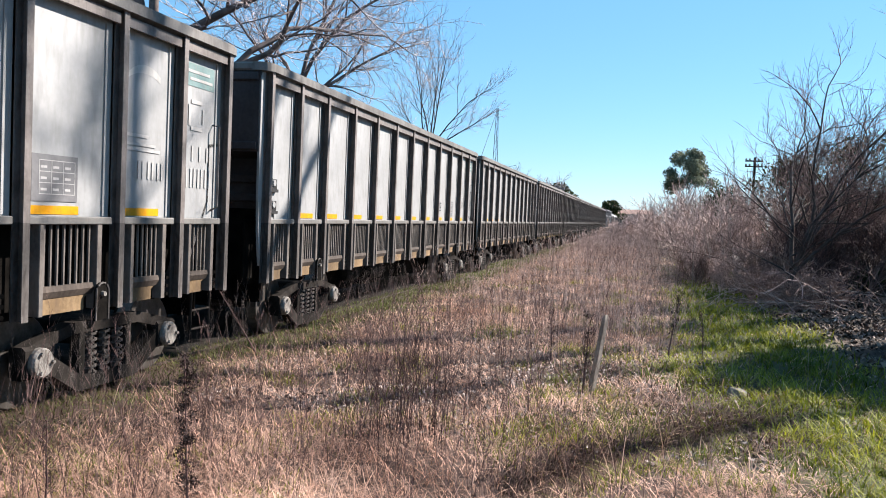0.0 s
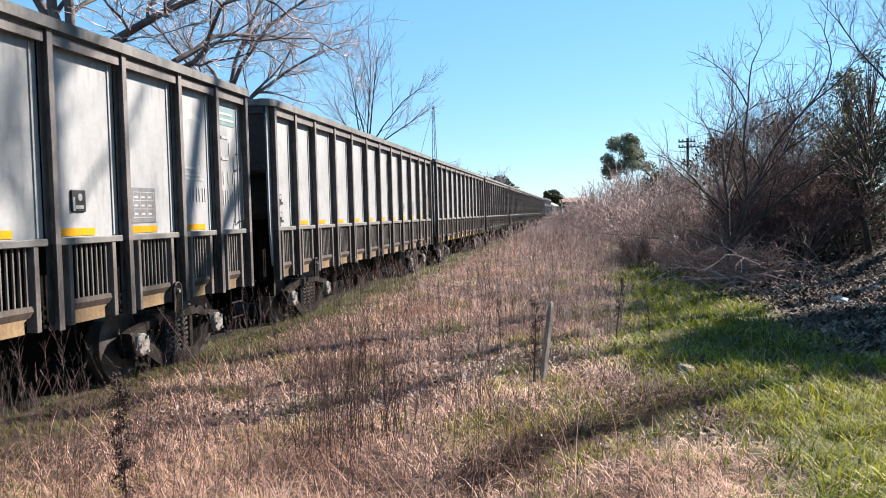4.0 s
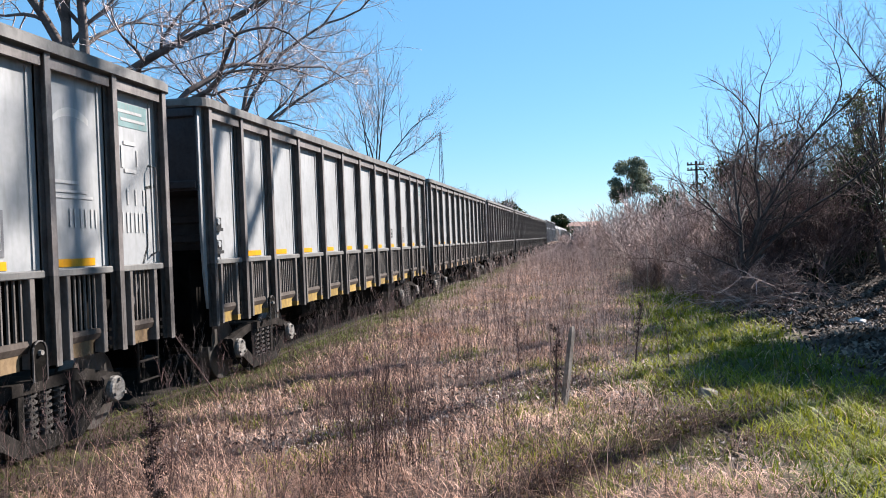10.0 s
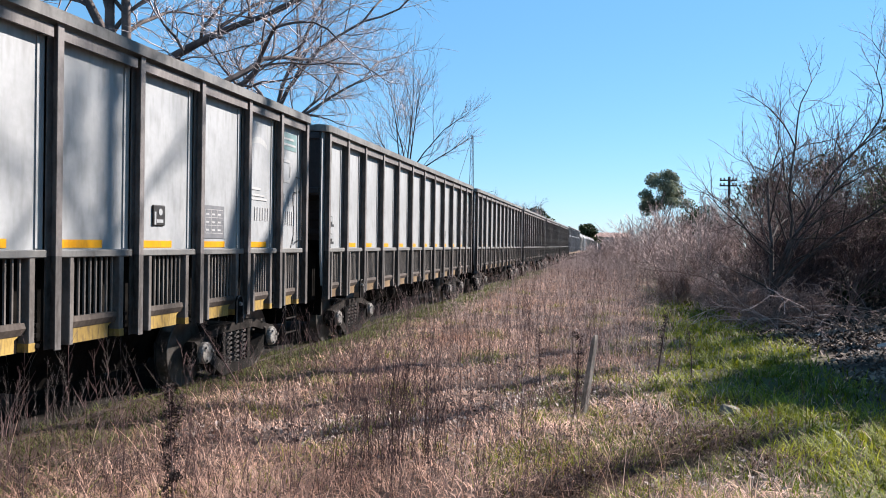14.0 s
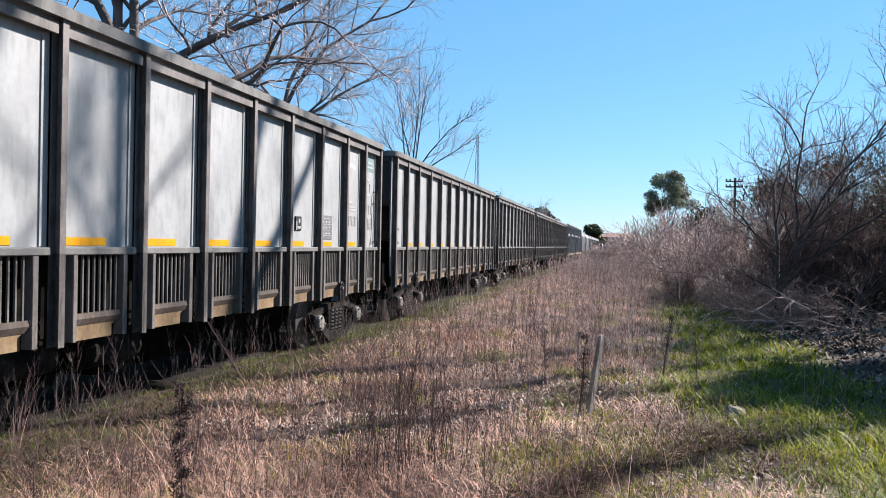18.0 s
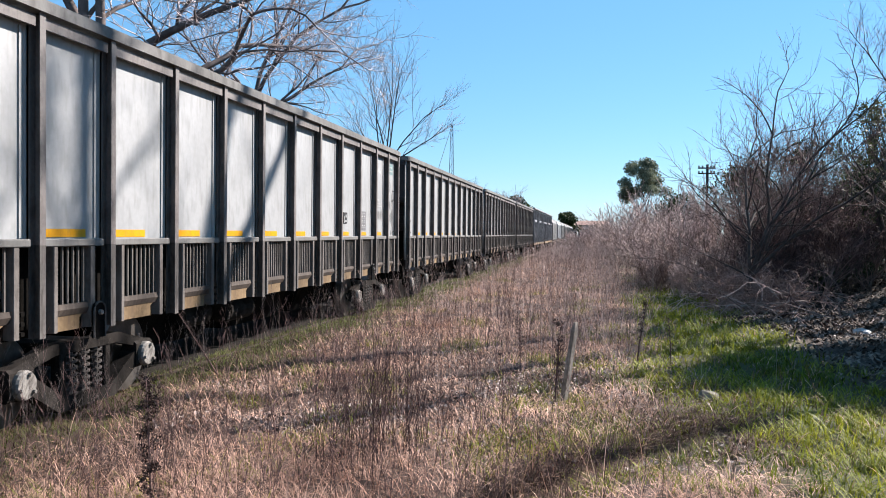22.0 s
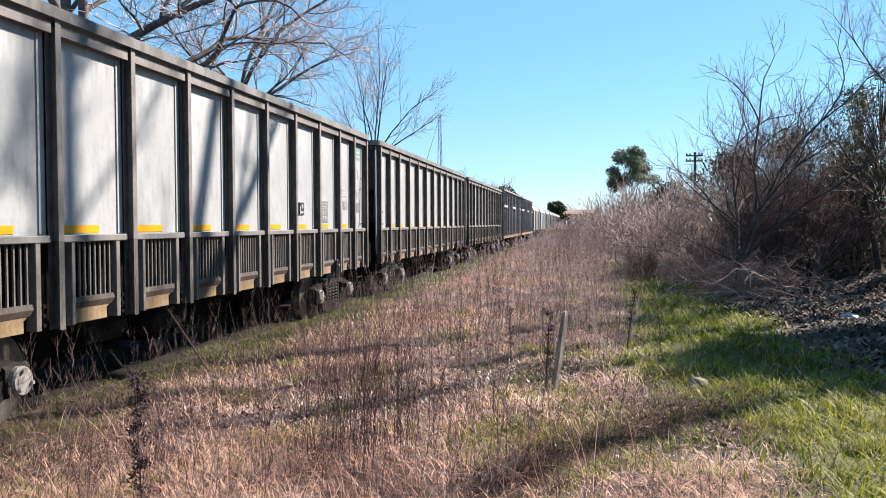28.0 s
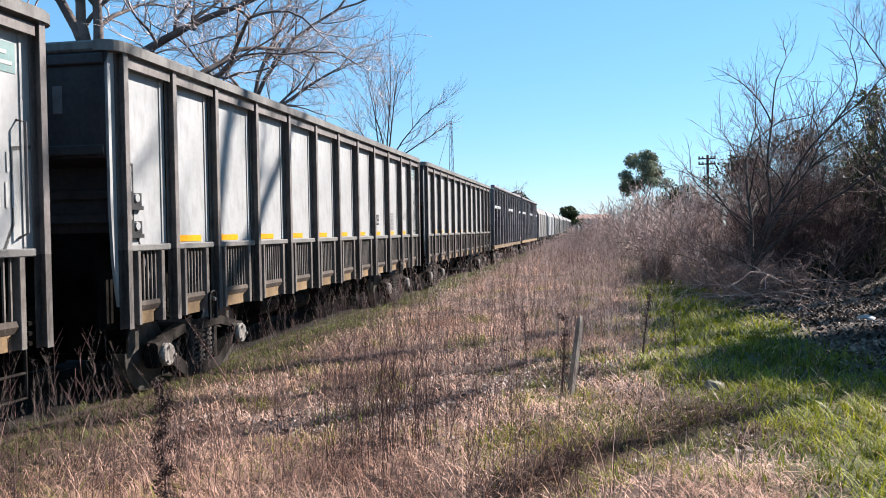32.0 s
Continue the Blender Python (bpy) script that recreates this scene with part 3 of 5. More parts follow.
def dark_wagon():
    """Dark gondola with ribs and paired doors."""
    car = thing("gondola_wagon", "dark blue-grey ribbed gondola wagon far along the train", "wagon", "wagons of the train")
    n, L = 11, 13.2
    part("body", Shape().box(-1.22, 1.22, 0, L, 1.0, 3.55), M_CARB, car)
    for s in (-1, 1):
        for j in range(n + 1):
            part("rib", Shape().box(min(s * 1.225, s * 1.34), max(s * 1.225, s * 1.34), j * (L - 0.14) / n, j * (L - 0.14) / n + 0.14, 0.95, 3.5, 0.02), M_CARB, car)
        for j in (0, 1, 5, 6, 10):
            part("crossbar", Shape().box(min(s * 1.225, s * 1.36), max(s * 1.225, s * 1.36), j * L / n + 0.15, (j + 1) * L / n, 2.62, 2.76, 0.02), M_PANEL, car)
        part("top_rail", Shape().box(min(s * 1.2, s * 1.38), max(s * 1.2, s * 1.38), -0.1, L + 0.1, 3.552, 3.68, 0.03), M_CARB, car)
        part("sill", Shape().box(min(s * 1.2, s * 1.33), max(s * 1.2, s * 1.33), 0, L, 0.80, 0.945), M_CHUTE, car)
    part("underframe", Shape().box(-0.3, 0.3, -0.3, L + 0.3, 0.66, 0.98), M_BLACK, car)
    return car, bogie_parts(car, 1.9) + bogie_parts(car, L - 1.9)


def round_wagon(label, body, roof):
    """Covered hopper with a rounded roof and a few ribs."""
    car = thing("covered_wagon", label, "wagon", "wagons of the train")
    L = 13.0
    prof = [(-1.3, 1.0), (-1.32, 2.9), (-1.15, 3.3), (-0.7, 3.52), (0, 3.6), (0.7, 3.52), (1.15, 3.3), (1.32, 2.9), (1.3, 1.0)]
    part("body", Shape().prism(prof, 1, 0.6, L - 0.6), body, car)
    for j in range(5):
        part("rib", Shape().box(1.315, 1.38, 0.7 + j * 2.85, 0.82 + j * 2.85, 0.95, 2.9, 0.01), body, car)
    part("roof_walk", Shape().box(-0.4, 0.4, 0.5, L - 0.5, 3.62, 3.66), roof, car)
    part("underframe", Shape().box(-1.2, 1.2, -0.3, L + 0.3, 0.75, 0.99), M_BLACK, car)
    return car, bogie_parts(car, 1.9) + bogie_parts(car, L - 1.9)


TRAIN = []              # wagon, its wheelsets, its place in the train
SLACK = {3: -0.10, 4: -0.035, 5: 0.07, 6: 0.17, 7: 0.20}     # play in the couplers
for k in range(-1, 8):
    TRAIN.append((*hopper_wagon(k), k * PITCH + SLACK.get(k, 0.02)))
off = 8 * PITCH + 0.6
for k in range(2):
    TRAIN.append((*dark_wagon(), off))
    off += 14.6
for k in range(7):
    TRAIN.append((*round_wagon("%s covered hopper wagon far along the train" % ("pale grey" if k == 1 else "soiled grey"), M_PANEL if k == 1 else M_CARC, M_POST), off))
    off += 14.3


# ---- ground, track and plants: materials ----
M_DRY = mat("dry_grass", (0.252, 0.141, 0.104), (0.615, 0.415, 0.32), 0.9, 0.8, 0, 5, rand=0.65, island=True, trans=0.25)
M_WEED = mat("dead_weed_stalk", (0.0515, 0.0305, 0.03), (0.15, 0.0965, 0.09), 0.8, 0.85, 0, 5, rand=0.4, island=True)
M_GREEN = mat("green_grass", (0.0606, 0.0876, 0.00404), (0.243, 0.248, 0.0202), 0.6, 0.6, 0, 4, rand=0.6, island=True, trans=0.35)
M_OLIVE = mat("olive_trackside_grass", (0.051, 0.065, 0.0139), (0.124, 0.139, 0.0417), 0.8, 0.7, 0, 4, rand=0.4, island=True, trans=0.3)
M_LITTER = mat("dead_leaves", (0.102, 0.0765, 0.0663), (0.357, 0.297, 0.268), 1.5, 0.8, 0, 6, rand=0.65, island=True)
M_BARK = mat("grey_brown_bark", (0.0337, 0.0281, 0.0264), (0.0842, 0.0702, 0.0646), 3.0, 0.9, 0.3, 30)
M_TWIG = mat("bare_twigs", (0.27, 0.225, 0.222), (0.427, 0.37, 0.365), 0.7, 0.85, 0, 5, rand=0.35, island=True)
M_SHRUB = mat("reddish_brown_shrub_twigs", (0.147, 0.098, 0.0852), (0.307, 0.218, 0.19), 0.5, 0.85, 0, 4, rand=0.4, island=True)
M_LEAF = mat("dark_evergreen_leaves", (0.014, 0.0253, 0.00842), (0.0421, 0.0562, 0.0197), 0.6, 0.55, 0, 4, rand=0.4, island=True, trans=0.2)
M_EUC = mat("eucalyptus_leaves", (0.09, 0.11, 0.075), (0.23, 0.25, 0.17), 0.5, 0.55, 0, 4, rand=0.35, island=True, trans=0.2)
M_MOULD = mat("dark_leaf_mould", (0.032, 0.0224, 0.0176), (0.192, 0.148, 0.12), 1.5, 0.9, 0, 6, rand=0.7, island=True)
M_BROWN = mat("dead_grass_and_shade_strip", (0.0477, 0.0292, 0.0214), (0.112, 0.0702, 0.0505), 0.8, 0.85, 0, 4, rand=0.4, island=True)
M_OLEAF = mat("olive_leaves", (0.0393, 0.0477, 0.0225), (0.0897, 0.0952, 0.0449), 0.6, 0.55, 0, 4, rand=0.4, island=True, trans=0.2)
M_BARKL = mat("pale_sunlit_bark", (0.073, 0.059, 0.0562), (0.163, 0.135, 0.126), 3.0, 0.9, 0.3, 30)
M_SEED = mat("dark_seed_heads", (0.0168, 0.0112, 0.0101), (0.0562, 0.0382, 0.0337), 2.0, 0.9, 0, 9, rand=0.4, island=True)
M_STALK = mat("grey_dead_stalks", (0.073, 0.059, 0.0562), (0.168, 0.14, 0.129), 0.8, 0.85, 0, 5, rand=0.4, island=True)
M_PALE = mat("pale_straight_shoots", (0.236, 0.197, 0.174), (0.348, 0.298, 0.264), 1.0, 0.8, 0, 5, rand=0.2, island=True)
M_PINK = mat("pinkish_brush_twigs", (0.29, 0.215, 0.195), (0.497, 0.387, 0.347), 0.5, 0.85, 0, 4, rand=0.35, island=True)
M_STAKE = mat("weathered_stake", (0.17, 0.145, 0.125), (0.33, 0.29, 0.25), 6.0, 0.85, 0.3, 40, stains=((0.07, 0.06, 0.05), 7.0, 0.8))
M_POLE = mat("old_pole_wood", (0.0202, 0.0169, 0.0152), (0.0404, 0.0337, 0.0303), 5.0, 0.85, 0.2, 30)
M_MAST = mat("galvanised_mast", (0.236, 0.236, 0.242), (0.309, 0.309, 0.314), 3.0, 0.5, 0.05, 20, metal=0.3)
M_ROOF = mat("pinkish_roof_sheets", (0.236, 0.135, 0.107), (0.309, 0.202, 0.163), 0.5, 0.7, 0.1, 4)
M_WALLH = mat("pale_house_wall", (0.309, 0.281, 0.247), (0.382, 0.354, 0.32), 0.6, 0.85, 0.1, 6)
M_BAG = mat("white_plastic_scrap", (0.27, 0.264, 0.253), (0.37, 0.365, 0.354), 8.0, 0.45, 0.3, 40)


def ground_material():
    m = mat("field_soil", (0.0337, 0.0219, 0.0179), (0.0842, 0.0551, 0.0449), 0.9, 0.95, 0.5, 14, stains=((0.0393, 0.0281, 0.0225), 1.2, 0.7))
    nt = m.node_tree
    N, link = nt.nodes, nt.links.new
    p = N["Principled BSDF"]
    old = p.inputs["Base Color"].links[0].from_socket
    co = N.new("ShaderNodeTexCoord").outputs["Object"]
    sep, no, ad, rg, mx = N.new("ShaderNodeSeparateXYZ"), N.new("ShaderNodeTexNoise"), N.new("ShaderNodeMath"), N.new("ShaderNodeMapRange"), N.new("ShaderNodeMix")
    link(co, sep.inputs[0]), link(co, no.inputs["Vector"])
    no.inputs["Scale"].default_value = 0.55
    ad.operation = "MULTIPLY_ADD"
    ad.inputs[1].default_value = 3.2
    link(no.outputs[0], ad.inputs[0]), link(sep.outputs[0], ad.inputs[2])
    rg.inputs[1].default_value, rg.inputs[2].default_value, rg.inputs[4].default_value = 2.3, 3.2, 0.8
    link(ad.outputs[0], rg.inputs[0])
    mx.data_type = "RGBA"
    mx.inputs[7].default_value = (0.045, 0.055, 0.018, 1)
    r2, mu = N.new("ShaderNodeMapRange"), N.new("ShaderNodeMath")
    r2.inputs[1].default_value, r2.inputs[2].default_value, r2.inputs[3].default_value, r2.inputs[4].default_value = 3.9, 4.8, 1.0, 0.0
    mu.operation = "MULTIPLY"
    link(ad.outputs[0], r2.inputs[0]), link(rg.outputs[0], mu.inputs[0]), link(r2.outputs[0], mu.inputs[1])
    link(mu.outputs[0], mx.inputs[0]), link(old, mx.inputs[6])
    # past the lane the bank's shade is mixed into the soil colour
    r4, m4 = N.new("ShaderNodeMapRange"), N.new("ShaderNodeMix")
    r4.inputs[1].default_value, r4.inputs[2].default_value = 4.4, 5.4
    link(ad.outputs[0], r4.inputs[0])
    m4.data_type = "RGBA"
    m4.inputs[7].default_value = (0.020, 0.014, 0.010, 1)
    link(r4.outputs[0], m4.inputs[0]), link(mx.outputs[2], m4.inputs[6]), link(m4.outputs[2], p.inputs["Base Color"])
    return m


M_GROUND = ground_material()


def smooth(a, b, x):
    t = np.clip((x - a) / (b - a), 0, 1)
    return t * t * (3 - 2 * t)


def wave(x, y):
    """Gentle unevenness of the ground."""
    return 0.035 * np.sin(x * 1.7 + 0.6 * np.sin(y * 0.8)) * np.cos(y * 1.3 + x * 0.4) + 0.02 * np.sin(x * 4.1 + y * 2.3) + 0.015 * np.sin(y * 5.3 - x * 3.1)


def ground_z(x, y):
    """Height of the ground: flat field, a shallow rut, and a bank beyond the green lane."""
    x, y = np.asarray(x, float), np.asarray(y, float)
    near = 1 - smooth(40, 90, np.hypot(x, y))
    z = wave(x, y) * near
    bank = smooth(4.6, 9.0, x - 0.06 * (y - 15)) * smooth(4, 10, y) * (1 - smooth(60, 90, y))
    z = z + 1.1 * bank
    # rut running across the near right
    d = ((x + 0.40) * 1.7 - (y - 5.55) * 1.25) / 2.11
    along = ((x + 0.40) * 1.25 + (y - 5.55) * 1.7) / 2.11
    z = z - 0.17 * np.exp(-(d / 0.22) ** 2) * smooth(-1.6, -0.6, along) * (1 - smooth(2.0, 3.0, along))
    # rise added beyond the track, unseen, to block light beneath the wagons
    z = z + 0.95 * smooth(-7.9, -8.7, x) * smooth(-15, -8, y) * (1 - smooth(46, 54, y)) * (1 - smooth(-40, -60, x))
    # level bed under the track
    bed = smooth(-4.4, -4.9, x) * smooth(-7.6, -7.0, x)
    return z * (1 - bed) - 0.03 * bed


def make_ground():
    def axis(lo, hi, step, far):
        a = list(np.arange(lo, hi + 1e-6, step))
        g, s = hi, step
        while g < far:
            s *= 1.35
            g += s
            a.append(g)
        g, s = lo, step
        while g > -far:
            s *= 1.35
            g -= s
            a.insert(0, g)
        return np.array(a)
    xs, ys = axis(-9, 12, 0.16, 2500), axis(0, 32, 0.16, 2500)
    X, Y = np.meshgrid(xs, ys, indexing="ij")
    V = np.stack([X.ravel(), Y.ravel(), ground_z(X, Y).ravel()], 1)
    i, j = np.meshgrid(np.arange(len(xs) - 1), np.arange(len(ys) - 1), indexing="ij")
    a = (i * len(ys) + j).ravel()
    F = np.stack([a, a + len(ys), a + len(ys) + 1, a + 1], 1)
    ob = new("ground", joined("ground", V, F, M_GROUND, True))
    tagged(ob, "uneven field of dry soil and litter beside the railway", "ground", kind="structure")


make_ground()

# ---- track ----
for s in (-1, 1):
    r = Shape()
    prof = [(-0.06, -0.06), (0.06, -0.06), (0.06, -0.045), (0.012, -0.035), (0.012, 0.005), (0.035, 0.012), (0.035, 0.03), (-0.035, 0.03), (-0.035, 0.012), (-0.012, 0.005), (-0.012, -0.035), (-0.06, -0.045)]
    r.prism([(TRACK + s * 0.87 + a, b - 0.03) for a, b in prof], 1, -150, 420)
    solid("rail", r, M_RUST, "rusty steel rail half sunk in grass", "rail", "structure")


# ---- plants: builders ----
def segments_mesh(name, segs, material, sides=3):
    """Tapered tubes, one per segment (p0, p1, r0, r1)."""
    a = np.array([(*s[0], *s[1], s[2], s[3]) for s in segs], float)
    p0, p1, r0, r1 = a[:, 0:3], a[:, 3:6], a[:, 6], a[:, 7]
    d = p1 - p0
    d /= np.maximum(np.linalg.norm(d, axis=1), 1e-9)[:, None]
    ref = np.where(np.abs(d[:, 2:3]) < 0.9, np.array([[0, 0, 1.0]]), np.array([[1.0, 0, 0]]))
    u = np.cross(d, ref)
    u /= np.linalg.norm(u, axis=1)[:, None]
    w = np.cross(d, u)
    n = len(a)
    V = np.empty((n, 2, sides, 3))
    for k in range(sides):
        c, s = math.cos(2 * math.pi * k / sides), math.sin(2 * math.pi * k / sides)
        V[:, 0, k] = p0 + (u * c + w * s) * r0[:, None]
        V[:, 1, k] = p1 + (u * c + w * s) * r1[:, None]
    base = np.arange(n)[:, None] * 2 * sides
    F = np.stack([np.stack([base[:, 0] + k, base[:, 0] + (k + 1) % sides, base[:, 0] + sides + (k + 1) % sides, base[:, 0] + sides + k], 1) for k in range(sides)], 1).reshape(-1, 4)
    return joined(name, V.reshape(-1, 3), F, material, sides > 4)


TWIG = [0.003]      # thinnest twig radius


def grow(rng, base, direction, length, radius, depth, out, kids=4, spread=0.7, up=0.15, wob=0.12, ratio=0.62, first=0.3, level=0):
    """Recursive branching into out[level] lists of segments; every limb thins out into a fork or a fine tip."""
    n = max(3, 6 - level)
    p, d = Vector(base), Vector(direction).normalized()
    bend = Vector((rng.gauss(0, wob), rng.gauss(0, wob), rng.gauss(0, wob * 0.5)))
    pts = [p.copy()]
    for i in range(n):
        d = (d + bend * 0.6 + Vector((rng.gauss(0, wob), rng.gauss(0, wob), rng.gauss(0, wob) + up / n)) * 0.9).normalized()
        p = p + d * (length / n)
        pts.append(p.copy())
    tip = max(radius * 0.45, TWIG[0]) if depth > 0 else TWIG[0] * 0.6
    rad = [radius + (tip - radius) * i / n for i in range(n + 1)]
    for i in range(n):
        out[min(level, len(out) - 1)].append((tuple(pts[i]), tuple(pts[i + 1]), rad[i], rad[i + 1]))
    if depth <= 0:
        return
    turn = rng.random() * 6.28
    for j in range(kids):
        f = first + (0.97 - first) * (j + rng.random()) / kids
        i = min(n - 1, int(f * n))
        q = pts[i].lerp(pts[i + 1], f * n - i)
        dd = (pts[i + 1] - pts[i]).normalized()
        u = dd.orthogonal().normalized()
        turn += 2.4 + rng.gauss(0, 0.5)
        side = u * math.cos(turn) + dd.cross(u) * math.sin(turn) + Vector((0, 0, 0.25))
        ang = spread * (0.85 + 0.45 * rng.random())
        nd = dd * math.cos(ang) + side.normalized() * math.sin(ang)
        grow(rng, q, nd, length * ratio * (0.55 + 0.6 * rng.random()) * (1.2 - 0.5 * f), max(rad[i] * 0.5, TWIG[0]), depth - 1, out, kids, spread, up, wob * 1.1, ratio, 0.15, level + 1)
    for j in range(2):
        side = Vector((rng.gauss(0, 1), rng.gauss(0, 1), rng.gauss(0, 1)))
        grow(rng, pts[-1], d + side.normalized() * spread * 0.45, length * ratio * (0.75 + 0.4 * rng.random()), tip, depth - 1, out, kids, spread, up, wob * 1.1, ratio, 0.2, level + 1)


def leaf_mesh(name, rng, centres, radius, count, size, material):
    """Loose leaf quads scattered round centres."""
    c = np.array(centres)[rng.integers(0, len(centres), count)]
    o = rng.normal(size=(count, 3))
    o *= (radius * rng.random((count, 1)) ** 0.5) / np.linalg.norm(o, axis=1)[:, None]
    p = c + o * np.array([1, 1, 0.75])
    u, w = rng.normal(size=(count, 3)), rng.normal(size=(count, 3))
    u /= np.linalg.norm(u, axis=1)[:, None]
    w = np.cross(u, w)
    w /= np.linalg.norm(w, axis=1)[:, None]
    s = size * (0.6 + 0.8 * rng.random((count, 1)))
    V = np.stack([p - u * s, p + w * s * 0.4, p + u * s, p - w * s * 0.4], 1).reshape(-1, 3)
    F = np.arange(count * 4).reshape(-1, 4)
    return joined(name, V, F, material)


def bare_tree(seed, x, y, stems, height, radius, depth, label, kids=5, spread=0.75, up=0.25, ratio=0.62, twig=M_TWIG, bark=M_BARK, wob=0.12, name="bare_tree", group="", fork=0.0, lean=(0, 0), low=(), twigs=0.003):
    """Leafless tree: a trunk up to the fork, then stems in their leaning directions (dx, dy, dz, length share)."""
    rng = random.Random(seed)
    TWIG[0] = twigs
    z = float(ground_z(x, y)) - 0.05
    t = thing(name, label, "tree" if "tree" in name else "shrub", group, at=pose(x, y, z))
    out = [[] for _ in range(3)]
    top = Vector((lean[0] * fork, lean[1] * fork, fork))
    if fork:
        for i in range(4):
            a, b = top * (i / 4), top * ((i + 1) / 4)
            out[0].append((tuple(a), tuple(b), radius * (1.5 - 0.12 * i), radius * (1.38 - 0.12 * i)))
    for dx, dy, dz, f in stems:
        p0 = top + Vector((rng.gauss(0, 0.05), rng.gauss(0, 0.05), 0)) * (1 if not fork else 0.3)
        grow(rng, p0, (dx, dy, dz), height * f, radius * (0.6 + 0.4 * f), depth, out, kids, spread, up, wob, ratio, 0.28)
    for z0, dx, dy, dz, f in low:
        grow(rng, (0, 0, z0), (dx, dy, dz), height * f, radius * 0.45, depth - 1, out, kids, spread, up, wob, ratio, 0.25, 1)
    part("trunk", segments_mesh("trunk", out[0], bark, 8), bark, t)
    tagged(part("limb_work", segments_mesh("limb_work", out[1], bark, 5), bark, t), kind="stuff")
    tagged(part("twig_work", segments_mesh("twig_work", out[2], twig, 3), twig, t, "fine bare twigs"), kind="stuff")
    return t


def leafy_tree(seed, x, y, height, crown, leaves, size, material, label, clumps=26, base=0.35, name="evergreen_tree", wide=1.0, puff=0.34):
    """Evergreen: trunk, limbs and an uneven crown of many small leaves in clumps."""
    rng, nr = random.Random(seed), np.random.default_rng(seed)
    z = float(ground_z(x, y)) - 0.05
    t = thing(name, label, "tree", at=pose(x, y, z))
    out, ends = [[], []], []
    grow(rng, (0, 0, 0), (rng.gauss(0, 0.08), rng.gauss(0, 0.08), 1), height * 0.8, 0.02 + height * 0.014, 0, out, 0)
    for j in range(clumps):
        a, f = rng.random() * 6.28, base + (1 - base) * rng.random()
        r = crown * math.sqrt(rng.random()) * math.sin(math.pi * min(0.96, 0.12 + 0.8 * f)) * wide
        e = (r * math.cos(a), r * math.sin(a), height * f)
        ends.append(e)
        b = (0.15 * e[0], 0.15 * e[1], max(0.2, height * f * 0.72))
        out[1].append((b, e, 0.010 + height * 0.0022, 0.007))
    part("trunk", segments_mesh("trunk", out[0], M_BARK, 8), M_BARK, t)
    tagged(part("limb_work", segments_mesh("limb_work", out[1], M_BARK, 4), M_BARK, t), kind="stuff")
    part("crown", leaf_mesh("crown", nr, ends, crown * puff, leaves, size, material), material, t, "dense crown of small leaves")
    return t


def blades(name, rng, P, h, w, lean, material, label, segs=3, curl=0.5):
    """Grass: each blade a tapering bent strip from its root P."""
    n = len(P)
    a = rng.random(n) * 2 * math.pi
    dirn = np.stack([np.cos(a), np.sin(a)], 1)
    side = np.stack([-np.sin(a), np.cos(a)], 1)
    L = lean * (0.3 + rng.random(n))
    V = np.empty((n, 2 * segs + 1, 3))
    for i in range(segs + 1):
        f = i / segs
        c = np.empty((n, 3))
        c[:, :2] = P[:, :2] + dirn * (L * h * f ** (1 + curl))[:, None]
        c[:, 2] = P[:, 2] + h * f * (1 - 0.35 * L * f)
        if i == segs:
            V[:, 2 * segs] = c
        else:
            ww = (w * (1 - 0.75 * f))[:, None]
            V[:, 2 * i] = c
            V[:, 2 * i + 1] = c
            V[:, 2 * i, :2] -= side * ww
            V[:, 2 * i + 1, :2] += side * ww
    base = (np.arange(n) * (2 * segs + 1))[:, None]
    tri = []
    for i in range(segs - 1):
        q = 2 * i
        tri += [(q, q + 1, q + 3), (q, q + 3, q + 2)]
    tri.append((2 * segs - 2, 2 * segs - 1, 2 * segs))
    F = (base[:, :, None] + np.array(tri)[None]).reshape(-1, 3)
    ob = new(name, joined(name, V.reshape(-1, 3), F, material))
    return tagged(ob, label, "grass", kind="stuff")


def scatter(rng, n, x0, x1, y0, y1, keep=None, power=1.0):
    """Roots spread over a strip, thinning out with distance."""
    y = y0 * (y1 / y0) ** (rng.random(n) ** power)
    x = x0 + (x1 - x0) * rng.random(n)
    if keep is not None:
        ok = rng.random(n) < keep(x, y)
        x, y = x[ok], y[ok]
    return np.stack([x, y, ground_z(x, y)], 1)


def patch(x, y, s, seed=0.0):
    """Soft random patches between 0 and 1."""
    v = np.sin(x * s + seed) * np.cos(y * s * 0.8 + 1.3 * seed) + 0.6 * np.sin(x * s * 2.3 - y * s * 1.7 + seed * 2)
    return np.clip(0.5 + 0.4 * v, 0, 1)


GR = np.random.default_rng(7)


def edge(y):
    """Where dry growth gives way to the green lane."""
    return 0.15 + 0.045 * y + 0.25 * np.sin(y * 0.55) + 0.8 * (1 - smooth(6.5, 9.5, y)) * smooth(2.5, 5.5, y)


# bed under the wagons, coloured near-black for the shade below them
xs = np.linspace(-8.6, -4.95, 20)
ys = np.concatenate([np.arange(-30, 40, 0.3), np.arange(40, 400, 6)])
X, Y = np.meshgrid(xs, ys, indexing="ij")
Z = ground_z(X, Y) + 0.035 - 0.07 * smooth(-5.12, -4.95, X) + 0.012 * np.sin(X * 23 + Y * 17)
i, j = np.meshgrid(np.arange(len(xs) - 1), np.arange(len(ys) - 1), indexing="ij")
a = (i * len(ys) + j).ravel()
M_BED = mat("shade_dark_ballast", (0.00562, 0.00505, 0.00449), (0.0168, 0.0146, 0.0123), 3.0, 0.95, 0.6, 35, spec=0.08)
